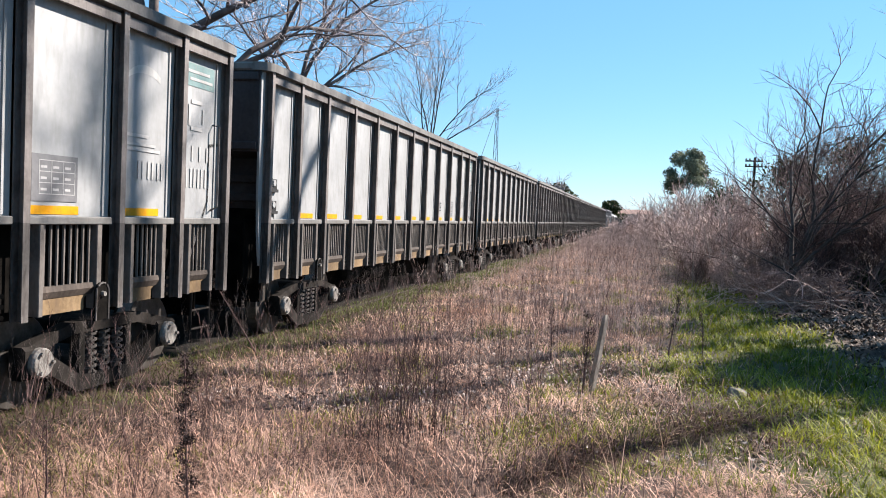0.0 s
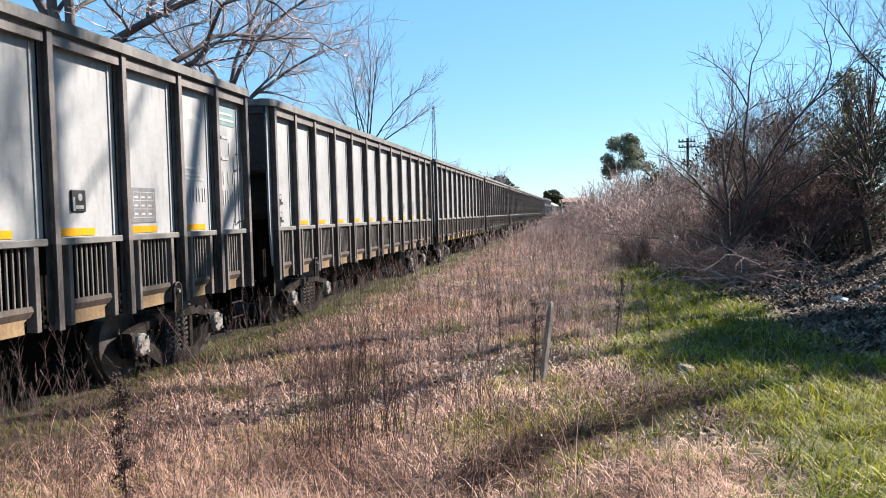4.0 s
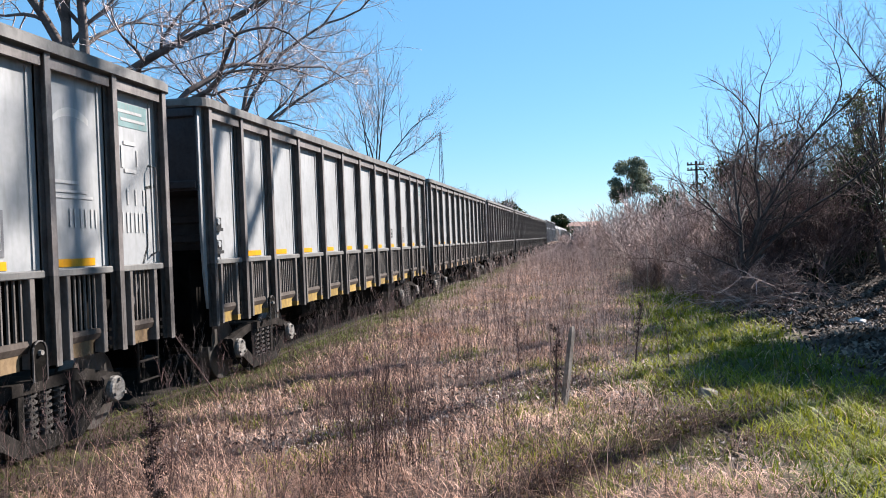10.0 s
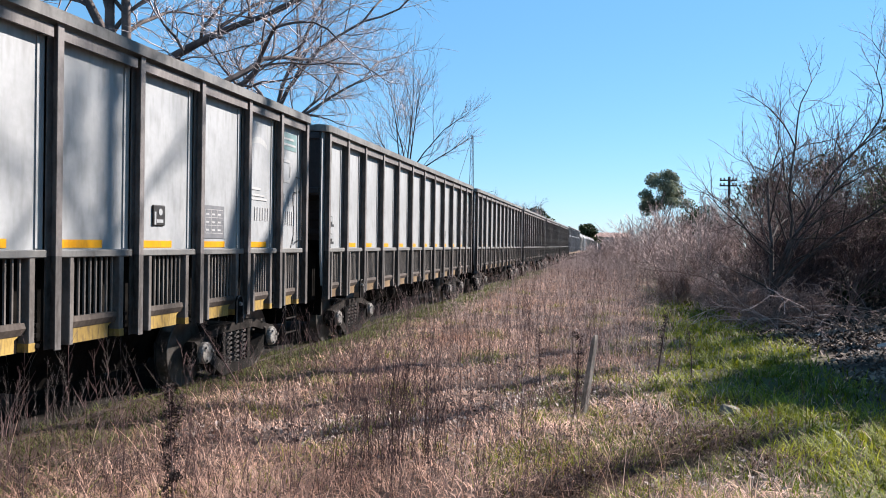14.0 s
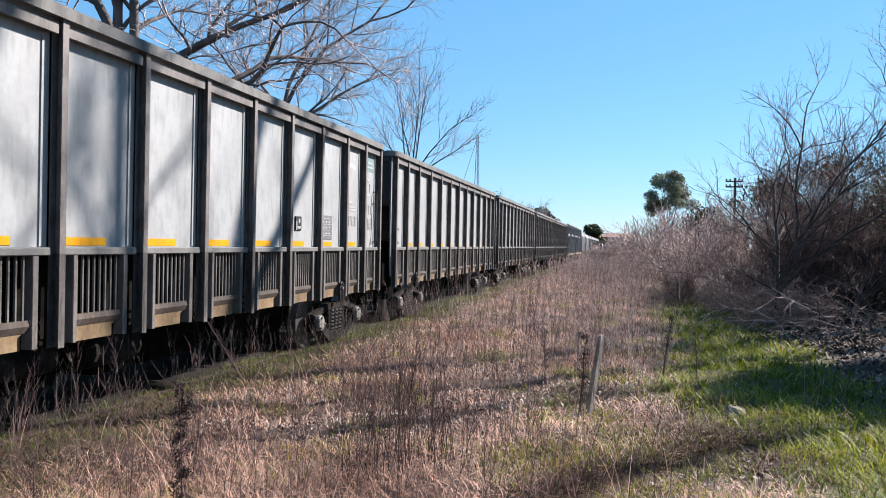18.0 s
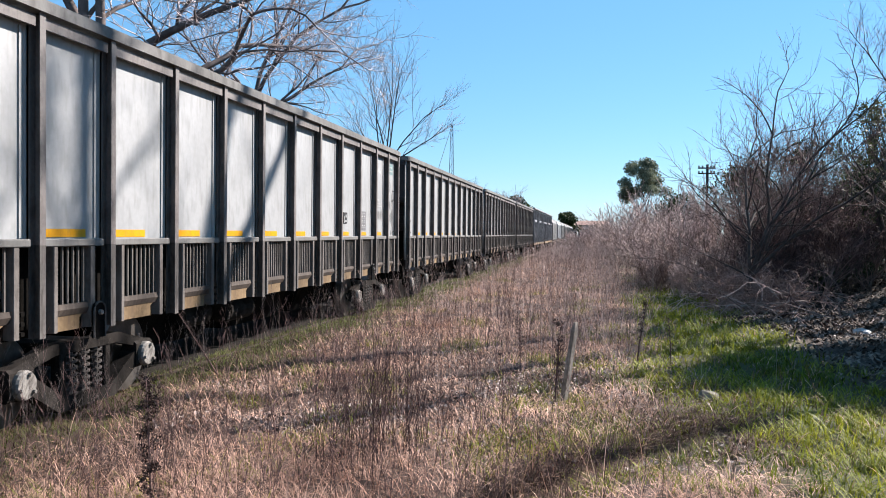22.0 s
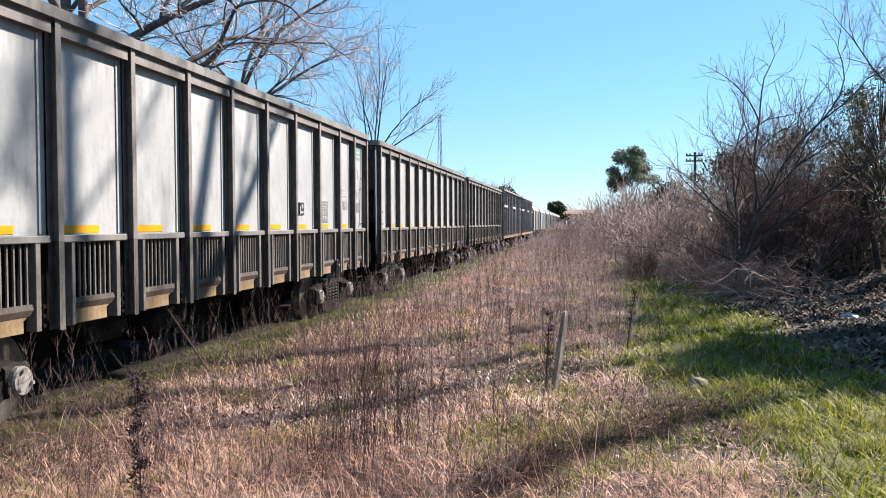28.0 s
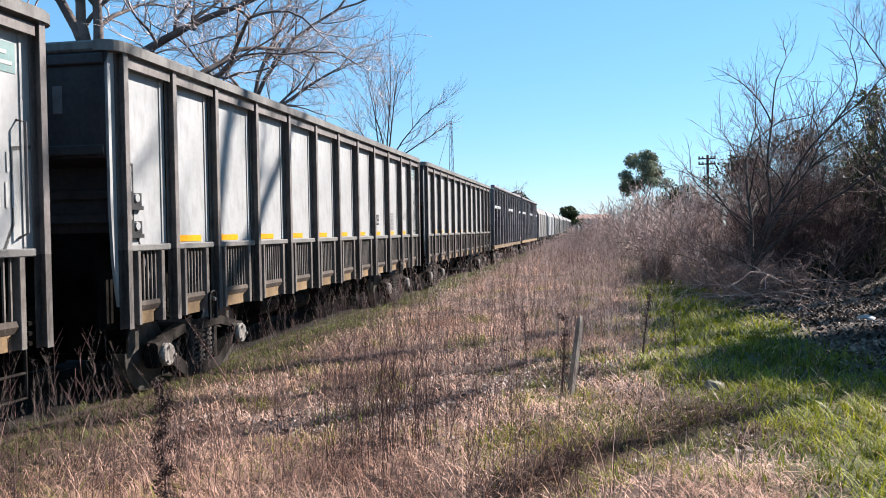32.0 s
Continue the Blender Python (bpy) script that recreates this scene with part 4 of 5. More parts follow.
tagged(new("track_bed", joined("track_bed", np.stack([X.ravel(), Y.ravel(), Z.ravel()], 1), np.stack([a, a + len(ys), a + len(ys) + 1, a + 1], 1), M_BED, True)), "near-black bed beneath the wagons, their shade in its colour", "track bed", kind="structure")

# dry grass over the field: a matted low layer and a looser upright one
dryness = lambda x, y: np.clip(1.1 - smooth(-0.5, 0.5, x - edge(y)), 0.08, 1) * smooth(-4.6, -3.5, x + 0.25 * np.sin(y * 1.7))
P = scatter(GR, 125000, -4.3, 3.0, 2.6, 60, lambda x, y: dryness(x, y) * (0.07 + 0.93 * patch(x, y, 1.6)), 1.2)
blades("matted_dry_grass", GR, P, 0.04 + 0.10 * GR.random(len(P)) ** 1.5, 0.0020 + 0.00027 * P[:, 1], 1.9, M_DRY, "matted dry straw-coloured grass covering the field")
P = scatter(GR, 120000, -4.2, 2.6, 2.6, 60, lambda x, y: dryness(x, y) * patch(x, y, 0.8, 3.0) ** 1.8)
blades("tall_dry_grass", GR, P, 0.08 + 0.17 * GR.random(len(P)) ** 1.6, 0.0017 + 0.00024 * P[:, 1], 1.5, M_DRY, "loose tufts of taller dry grass")
# thinner cover behind and beside the viewpoint
P = np.stack([-3.6 + 4.0 * GR.random(26000), -7 + 9.7 * GR.random(26000), np.zeros(26000)], 1)
P[:, 2] = ground_z(P[:, 0], P[:, 1])
blades("trodden_dry_grass", GR, P, 0.04 + 0.10 * GR.random(len(P)) ** 1.5, 0.0025 + 0 * P[:, 1], 1.9, M_DRY, "trodden dry grass", 2)
P = np.stack([0.2 + 2.6 * GR.random(12000), -7 + 10.4 * GR.random(12000), np.zeros(12000)], 1)
P[:, 2] = ground_z(P[:, 0], P[:, 1])
blades("trodden_green_grass", GR, P, 0.04 + 0.10 * GR.random(len(P)), 0.003 + 0 * P[:, 1], 1.2, M_GREEN, "short green grass", 2)
# green lane
green = lambda x, y: smooth(-0.4, 0.5, x - edge(y)) * (1 - smooth(-0.4, 0.6, x - 2.2 - 0.05 * y - 1.9 * (1 - smooth(8.2, 10.4, y))))
P = scatter(GR, 105000, -0.6, 5.6, 3.4, 45, lambda x, y: green(x, y) * (0.32 + 0.68 * patch(x, y, 1.9, 2.0) ** 1.3) * (1 - 0.8 * np.exp(-np.hypot((x - 0.35) / 0.8, (y - 7.7) / 1.1) ** 3) * (0.5 + 0.5 * patch(x, y, 3.0))))
blades("green_grass", GR, P, 0.05 + 0.17 * GR.random(len(P)) ** 1.8, 0.0028 + 0.00045 * P[:, 1], 1.2, M_GREEN, "fresh green grass along the lane")
# coarse arching tufts in the lane
C = scatter(GR, 340, 0.2, 5.0, 5.0, 18, lambda x, y: green(x, y) * (0.3 + 0.7 * patch(x, y, 1.3, 2.0)))
C = C[GR.integers(0, len(C), 5000)]
P = C + np.concatenate([GR.normal(size=(5000, 2)) * 0.07, np.zeros((5000, 1))], 1)
blades("coarse_green_tufts", GR, P, 0.07 + 0.17 * GR.random(len(P)), 0.0028 + 0.0002 * P[:, 1], 1.3, M_GREEN, "coarse arching tufts of bright green grass", 4)
# dark dead grass; its strip along the rut stands for a cast shadow
u = GR.random(16000)
P = np.stack([-0.55 + 1.75 * u + GR.normal(size=16000) * 0.14, 5.4 + 2.45 * u + GR.normal(size=16000) * 0.11, u * 0], 1)
Q = scatter(GR, 9000, -0.7, 1.7, 6.6, 9.6, lambda x, y: patch(x, y, 1.8, 6.0))
T = np.stack([3.3 + GR.normal(size=2500) * 0.45, 8.5 + GR.normal(size=2500) * 0.22, np.zeros(2500)], 1)
P = np.concatenate([P, Q, T, scatter(GR, 9000, -5.0, -3.2, 4, 13)])
P[:, 2] = ground_z(P[:, 0], P[:, 1])
blades("dead_brown_grass", GR, P, 0.04 + 0.12 * GR.random(len(P)) ** 1.4, 0.0035 + 0 * P[:, 1], 1.6, M_BROWN, "dark brown dead grass, along the rut standing for a cast shadow")
# tufts of green within the dry field
C = np.concatenate([scatter(GR, 70, -3.4, 1.0, 3.5, 30), scatter(GR, 45, -0.9, 0.9, 5.5, 12)])
P = C[GR.integers(0, len(C), 10000)] + np.concatenate([GR.normal(size=(10000, 2)) * 0.15, np.zeros((10000, 1))], 1)
P[:, 2] = ground_z(P[:, 0], P[:, 1])
blades("green_tufts", GR, P, 0.05 + 0.15 * GR.random(len(P)) ** 1.5, 0.0018 + 0.00025 * P[:, 1], 1.2, M_GREEN, "small green tufts in the dry field")
# short grass beside the rails
P = scatter(GR, 90000, -5.1, -3.2, 4.0, 60, lambda x, y: (0.3 + 0.7 * patch(x, y, 1.5, 4.0)) * (1 - smooth(-4.2, -3.5, x)) * (0.5 + 0.5 * smooth(7, 11, y)))
blades("trackside_grass", GR, P, 0.03 + 0.07 * GR.random(len(P)), 0.0025 + 0.0003 * P[:, 1], 1.3, M_OLIVE, "short olive-green grass beside the rails", 2)


def leaves_on_ground(name, rng, P, size, material, label):
    n = len(P)
    a = rng.random(n) * 6.28
    s = size * (0.5 + rng.random(n))
    u = np.stack([np.cos(a) * s, np.sin(a) * s, rng.normal(size=n) * s * 0.5], 1)
    w = np.stack([-np.sin(a) * s * 0.55, np.cos(a) * s * 0.55, rng.normal(size=n) * s * 0.35], 1)
    c = P + np.array([0, 0, 0.02]) + np.abs(rng.normal(size=(n, 3))) * np.array([0, 0, 0.02])
    mid = c - np.array([0, 0, 1]) * (s * 0.2)[:, None]
    V = np.stack([c - u, mid + w, c + u, mid - w], 1).reshape(-1, 3)
    k = np.arange(n)[:, None] * 4
    F = np.concatenate([k + np.array([0, 1, 3]), k + np.array([1, 2, 3])], 0)
    return tagged(new(name, joined(name, V, F, material)), label, "leaves", kind="stuff")


P = np.concatenate([scatter(GR, 36000, -4.0, 1.2, 6.3, 30, lambda x, y: patch(x, y, 1.2, 5.0) ** 2), scatter(GR, 9000, -2.0, 1.2, 6.0, 13.0, lambda x, y: patch(x, y, 2.1, 8.0))])
leaves_on_ground("dead_leaves", GR, P, 0.017, M_LITTER, "pale dead leaves scattered over the ground")
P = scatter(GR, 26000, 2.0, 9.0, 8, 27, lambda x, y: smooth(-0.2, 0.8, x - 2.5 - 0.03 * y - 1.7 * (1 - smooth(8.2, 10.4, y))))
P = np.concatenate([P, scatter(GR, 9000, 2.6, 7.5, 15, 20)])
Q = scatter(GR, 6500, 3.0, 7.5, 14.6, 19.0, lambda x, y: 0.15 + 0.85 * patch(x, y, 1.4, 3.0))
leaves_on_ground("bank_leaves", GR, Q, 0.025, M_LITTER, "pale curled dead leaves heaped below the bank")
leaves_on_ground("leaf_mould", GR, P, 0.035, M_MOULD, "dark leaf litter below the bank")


def weed_segments(rng, P, hmin, hmax, twigs, thin=1.0):
    segs = []
    for x, y, z in P:
        h = hmin + (hmax - hmin) * rng.random() ** 1.3
        thick = (0.0017 + 0.00016 * y) * thin
        p, d = Vector((x, y, z)), Vector((rng.gauss(0, 0.10), rng.gauss(0, 0.10), 1)).normalized()
        if rng.random() < 0.2:
            d = (d + Vector((rng.gauss(0, 0.4), rng.gauss(0, 0.4), 0))).normalized()
        for i in range(3):
            d = (d + Vector((rng.gauss(0, 0.07), rng.gauss(0, 0.07), 0))).normalized()
            q = p + d * (h / 3)
            segs.append((tuple(p), tuple(q), thick * (1 - 0.25 * i), max(thick * (0.75 - 0.25 * i), thick * 0.3)))
            if i:
                for j in range(twigs):
                    b = p.lerp(q, rng.random())
                    a = rng.random() * 6.28
                    e = b + Vector((math.cos(a) * 0.45, math.sin(a) * 0.45, 0.9)) * (h * (0.04 + 0.12 * rng.random() ** 1.5))
                    segs.append((tuple(b), tuple(e), thick * 0.55, thick * 0.3))
            p = q
    return segs


WR = random.Random(11)
P = scatter(GR, 15000, -4.3, 2.2, 3.4, 90, lambda x, y: np.where(x > edge(y), 0.06, 1) * np.where(y < 16, 0.03 + 0.30 * patch(x, y, 1.5, 1.0) ** 6 + 0.05 * smooth(8, 16, y), 0) * (1 - 0.3 * smooth(-3.4, -4.2, x)))
tagged(new("dead_weeds", segments_mesh("dead_weeds", weed_segments(WR, P, 0.3, 1.05, 5, 0.8), M_WEED)), "thin dark dead weed stalks standing in the dry grass", "weeds", kind="stuff")
x, y = -3.9 + 6.4 * GR.random(13000), 9 + 40 * GR.random(13000) ** 1.25
ok = GR.random(13000) < np.where(x > edge(y), 0.10, 1) * (0.05 + 0.95 * patch(x, y, 1.05, 2.0) ** 3.2) * 1.15 * (1 - 0.8 * smooth(-2.9, -3.8, x)) * (0.45 + 0.55 * smooth(9, 18, y))
P = np.stack([x[ok], y[ok], ground_z(x[ok], y[ok])], 1)
far = scatter(GR, 2500, -4.0, 2.2, 48, 100)
k = GR.random(len(P)) < 0.72
tagged(new("pale_weeds", segments_mesh("pale_weeds", weed_segments(WR, np.concatenate([P[k], far]), 0.35, 1.25, 5, 0.62), M_PINK)), "haze of pale pinkish-brown dead weeds down the field", "weeds", kind="stuff")
tagged(new("brown_weeds", segments_mesh("brown_weeds", weed_segments(WR, P[~k], 0.35, 1.2, 5, 0.62), M_WEED)), "purple-brown dead weeds standing thickly down the field", "weeds", kind="stuff")
# taller stalks close by
P = np.stack([-3.6 + 3.5 * GR.random(150), 3.1 + 3.6 * GR.random(150), np.zeros(150)], 1)
P[:, 2] = ground_z(P[:, 0], P[:, 1])
tagged(new("near_stalks", segments_mesh("near_stalks", weed_segments(WR, P, 0.3, 1.05, 6, 1.0), M_WEED)), "thin dark stalks standing in near straw", "weeds", kind="stuff")
# dense stands of stalks
for cx, cy, sx, sy, n, top in ((-1.55, 5.9, 0.22, 0.40, 150, 1.28), (-2.4, 7.8, 0.35, 0.6, 80, 1.1), (-0.95, 7.3, 0.3, 0.6, 40, 0.95), (-1.2, 12.0, 0.5, 1.2, 90, 1.2), (-2.6, 5.0, 0.5, 0.6, 60, 0.8)):
    P = np.stack([cx + GR.normal(size=n) * sx, cy + GR.normal(size=n) * sy, np.zeros(n)], 1)
    P[:, 2] = ground_z(P[:, 0], P[:, 1])
    tagged(new("weed_stand", segments_mesh("weed_stand", weed_segments(WR, P, 0.4, top, 8, 0.78), M_WEED)), "dense stand of dark purple-brown dead weeds", "weeds", kind="stuff")
# bushy grey stalks close to the track, in clumps
C = scatter(GR, 50, -4.85, -4.0, 5.0, 22)
P = np.concatenate([c + np.concatenate([GR.normal(size=(6, 2)) * 0.16, np.zeros((6, 1))], 1) for c in C])
tagged(new("trackside_stalks", segments_mesh("trackside_stalks", weed_segments(WR, P, 0.25, 0.95, 9, 0.5), M_STALK)), "thin grey bushy stalks beside the rails", "weeds", kind="stuff")
# long bent straws
P = scatter(GR, 500, -4.0, 0.6, 3.2, 14)
blades("bent_straws", GR, P, 0.35 + 0.35 * GR.random(len(P)), 0.0022 + 0 * P[:, 1], 0.9, M_DRY, "long pale bent straws", 4)


def seed_weed(seed, x, y, h, lean, label, heavy=1.0):
    """A single dead weed with dark seed heads along its upper stem."""
    rng = random.Random(seed)
    t = thing("dead_weed", label, "weed", at=pose(x, y, float(ground_z(x, y)) - 0.02))
    segs, heads = [], []
    p, d = Vector((0, 0, 0)), Vector((lean[0], lean[1], 1)).normalized()
    for i in range(6):
        q = p + d * (h / 6)
        segs.append((tuple(p), tuple(q), 0.008 * heavy * (1 - i / 8), 0.008 * heavy * (1 - (i + 1) / 8)))
        if i >= 2:
            for j in range(14):
                b = p.lerp(q, rng.random())
                a = rng.random() * 6.28
                e = b + Vector((math.cos(a), math.sin(a), 0.9)) * (0.012 + 0.035 * rng.random())
                segs.append((tuple(b), tuple(e), 0.0022, 0.0014))
                heads.append(e)
        d = (d + Vector((rng.gauss(0, 0.05), rng.gauss(0, 0.05), 0))).normalized()
        p = q
    part("stem", Shape().tube([q[0] for q in segs if q[2] > 0.0035] + [segs[-1][1]], [0.008 * heavy * (1 - i / 8) for i in range(1 + sum(q[2] > 0.0035 for q in segs))], 5), M_WEED, t)
    tagged(part("side_twig", segments_mesh("side_twig", [q for q in segs if q[2] <= 0.0035], M_WEED, 3), M_WEED, t), kind="stuff")
    tagged(part("seed_head", leaf_mesh("seed_head", np.random.default_rng(seed), [tuple(e) for e in heads], 0.03, 2000 if seed == 1 else 1200 if heavy > 1.25 else 600, (0.0075 if seed == 1 else 0.005) * heavy, M_SEED), M_SEED, t), kind="stuff")
    return t


seed_weed(1, -1.93, 3.44, 1.04, (-0.13, -0.05), "tall dark dead weed with clustered seed heads")
seed_weed(2, 0.56, 10.4, 0.95, (0.0, 0.0), "dark upright dead weed at the lane's edge", 1.5)
seed_weed(3, 1.0, 10.9, 0.75, (0.0, 0.0), "thin dark dead weed standing in green grass")
seed_weed(4, -4.1, 8.6, 1.0, (-0.55, -0.25), "leaning dead weed with a bushy head beside the rails", 1.3)
seed_weed(5, -0.36, 8.12, 0.86, (0.10, 0.0), "dark dead weed beside the old stake", 1.4)
seed_weed(6, -0.85, 9.9, 0.7, (0.0, 0.0), "dark dead weed in the dry field", 1.2)
seed_weed(7, -2.9, 3.6, 0.6, (0.05, 0.0), "thin dark dead weed in straw-coloured grass")

# old stake, leaning a little
st = Shape()
vs = []
for z, w, d in ((0.0, 0.024, 0.034), (0.45, 0.023, 0.033), (0.78, 0.020, 0.030), (0.85, 0.012, 0.026)):
    k = 0.16 * z
    vs += [(-w + k, -d, z), (w + k, -d, z), (w + k - (0.02 if z > 0.85 else 0), d, z), (-w + k, d, z + (0.03 if z > 0.85 else 0))]
fs = [(0, 3, 2, 1), (12, 13, 14, 15)] + [(4 * i + k, 4 * i + (k + 1) % 4, 4 * i + 4 + (k + 1) % 4, 4 * i + 4 + k) for i in range(3) for k in range(4)]
solid("stake", st.add(vs, fs), M_STAKE, "weathered pale wooden stake leaning in dry grass", "stake", at=pose(-0.28, 8.25, float(ground_z(-0.28, 8.25)) - 0.03, 0, 0, -30))

# stones and scraps
def lump(name, seed, x, y, r, material, label, category, flat=0.6):
    rng = random.Random(seed)
    bm = bmesh.new()
    bmesh.ops.create_icosphere(bm, subdivisions=2, radius=r)
    for v in bm.verts:
        v.co *= 1 + rng.gauss(0, 0.12)
        v.co.z *= flat
    me = bpy.data.meshes.new(name)
    bm.to_mesh(me)
    bm.free()
    me.materials.append(material)
    ob = new(name, me)
    ob.matrix_basis = pose(x, y, float(ground_z(x, y)) + r * flat * 0.45, 0, 0, rng.random() * 360)
    return tagged(ob, label, category)


M_STONE = mat("pale_stone", (0.112, 0.101, 0.0842), (0.186, 0.168, 0.146), 8.0, 0.9, 0.3, 50)
lump("stone", 1, 1.18, 8.75, 0.11, M_STONE, "pale flat stone half hidden in green grass", "stone")
lump("stone", 2, 0.0, 6.1, 0.07, M_STONE, "small grey stone on dry soil", "stone")
lump("plastic_scrap", 4, 4.72, 15.6, 0.16, M_BAG, "white crumpled plastic scrap on leaf litter", "scrap")
lump("plastic_scrap", 5, 5.6, 16.4, 0.08, M_BAG, "small white plastic scrap on leaf litter", "scrap")
lump("plastic_scrap", 6, 6.2, 15.2, 0.07, M_BAG, "small white plastic scrap on leaf litter", "scrap")

# ---- trees behind the train ----
bare_tree(21, -9.9, 15.2, [(-0.42, 0.0, 1, 0.95), (-0.05, 0.05, 1, 1.0), (0.28, 0.05, 1, 0.9), (0.62, 0.25, 0.95, 0.8)], 4.4, 0.125, 3, "tall bare tree with a thick forked grey trunk", fork=3.75, lean=(-0.01, 0), ratio=0.6, kids=6, up=0.1, wob=0.16, spread=0.8, twigs=0.0036, bark=M_BARKL)
bare_tree(24, -8.6, 15.5, [(0.38, 0.1, 1, 0.9), (0.95, 0.1, 0.42, 0.8)], 3.6, 0.075, 3, "bare tree with a long level limb behind the train", fork=3.7, lean=(0.10, 0.03), ratio=0.6, kids=6, up=0.08, wob=0.17, spread=0.8, twigs=0.0036, bark=M_BARKL)
bare_tree(22, -8.75, 20.0, [(-0.20, 0.0, 1, 1.15), (0.22, 0.1, 1, 1.25), (-0.62, 0.1, 0.9, 0.8), (0.75, 0.1, 0.75, 0.8), (1.0, 0.0, 0.36, 0.55), (0.05, 0.4, 1, 0.8)], 3.6, 0.062, 3, "bare tree with spreading upright limbs behind the train", fork=3.4, ratio=0.58, up=0.12, kids=6, wob=0.14, spread=0.72, twigs=0.0042, bark=M_BARKL)
bare_tree(23, -9.0, 35.3, [(0.0, 0.0, 1, 1.0), (0.22, 0.1, 1, 1.0), (0.5, 0.1, 0.9, 0.9), (-0.5, 0.1, 0.85, 0.9), (-0.22, 0.1, 1, 0.95), (0.95, 0.1, 0.55, 0.8), (-0.8, 0, 0.6, 0.65)], 2.9, 0.042, 3, "small bare tree with a fan of upright branches", wob=0.07, fork=3.7, kids=4, spread=0.6, up=0.2, twigs=0.005)
for j, (x, y, h) in enumerate([(-9.0, 58, 2.4), (-9.6, 70, 2.6), (-8.6, 82, 2.9), (-12.5, 64, 3.0)]):
    bare_tree(30 + j, x, y, [(0, 0, 1, 1), (0.4, 0.2, 0.9, 0.9), (-0.4, 0.1, 0.9, 0.9), (0.7, 0, 0.6, 0.7), (-0.7, 0, 0.6, 0.7)], h, 0.06, 3, "distant grey bare tree behind the train", group="distant bare trees", kids=8, fork=1.2, twigs=0.009)
leafy_tree(90, -9.4, 101, 5.9, 2.6, 2500, 0.22, M_LEAF, "low dark evergreen beyond the train", 18, 0.4)
leafy_tree(91, -6.1, 205, 6.7, 3.4, 3500, 0.35, M_LEAF, "far rounded dark tree near the houses", 24, 0.35)

# guyed lattice mast
mast = thing("lattice_mast", "thin grey lattice mast standing beyond the trees", "mast", at=pose(-15.6, 90.5, 0))
for s in (-1, 1):
    part("leg", Shape().tube([(0.45 * s, 0, 0), (0.10 * s, 0, 13.9)], [0.045, 0.035], 6), M_MAST, mast)
part("leg", Shape().tube([(0, 0.6, 0), (0, 0.1, 13.9)], [0.045, 0.035], 6), M_MAST, mast)
for i in range(14):
    z = i * 0.98
    w0, w1 = 0.45 - 0.35 * z / 13.9, 0.45 - 0.35 * (z + 0.98) / 13.9
    part("brace", Shape().tube([(-w0, 0, z), (w1, 0, z + 0.98)], [0.02, 0.02], 4), M_MAST, mast)
part("stay", Shape().tube([(-2.2, 0, 6.5), (0, 0, 13.7)], [0.03, 0.03], 4), M_MAST, mast)
part("cross_arm", Shape().tube([(-1.2, 0, 6.8), (2.4, 0, 7.6)], [0.03, 0.03], 4), M_MAST, mast)

# ---- growth on the other side ----
bare_tree(41, 3.45, 19.4, [(-0.04, 0.1, 1, 0.80), (0.16, -0.1, 1, 0.86), (0.34, 0.2, 1, 0.84), (-0.26, 0.25, 1, 0.66), (0.60, 0.35, 0.9, 0.74), (0.05, -0.40, 1, 0.60), (0.25, 0.6, 1, 0.66)], 4.1, 0.05, 3, "bare many-stemmed tree over a tangle of brush", kids=6, spread=0.72, twig=M_WEED, up=0.18, fork=0.8, lean=(0.08, 0), ratio=0.52, wob=0.13, twigs=0.0034, low=[(1.6, -1.0, 0.0, 0.85, 0.42), (1.8, -1.0, 0.2, 0.45, 0.36), (1.2, 0.95, 0.1, 0.6, 0.42), (0.8, -0.7, -0.6, 0.5, 0.3), (0.9, 0.5, -0.7, 0.5, 0.3)])
for j, (x, y, h) in enumerate([(2.75, 27, 2.9), (2.15, 33, 3.3), (1.75, 41, 3.3), (3.7, 29, 3.4), (3.1, 36, 3.6), (5.0, 23.5, 2.8), (1.3, 50, 3.4), (2.6, 47, 3.6), (1.1, 60, 3.3), (0.7, 72, 3.0), (4.7, 31, 3.4), (4.2, 41, 3.8), (1.9, 24.6, 1.7), (2.4, 30, 2.4), (4.6, 21.2, 1.7), (3.2, 21.5, 2.2), (4.2, 22.0, 2.8), (5.6, 21.6, 3.2), (6.9, 22.4, 3.0), (5.0, 25.5, 3.4), (-0.4, 58, 2.2), (-1.2, 68, 2.2), (-2.2, 84, 2.3), (0.2, 66, 2.6), (-1.0, 80, 2.6), (-0.2, 95, 3.0), (-2.4, 100, 2.4)]):
    # near shrubs right of the lane: darker twig colour stands in for shade
    bare_tree(50 + j, x, y, [(rx * 0.8, ry * 0.8, 1, 0.7 + 0.3 * ((j * 7 + i * 3) % 5) / 5) for i, (rx, ry) in enumerate([(0, 0), (0.5, 0.2), (-0.5, 0.1), (0.2, -0.5), (-0.3, 0.5), (0.8, -0.2), (-0.8, -0.2), (0.1, 0.1), (-0.15, -0.3)])], h * (0.58 if 26 < y < 64 else 0.47), 0.018, 3, "leafless reddish-brown thicket beside the lane", kids=3, spread=0.8, twig=M_PINK if y > 26 else M_WEED if x > 3.9 else M_SHRUB, bark=M_PINK if y > 26 else M_SHRUB, name="thicket_shrub", group="thicket beside the lane", up=0.3, twigs=0.010 if y > 26 else 0.007)
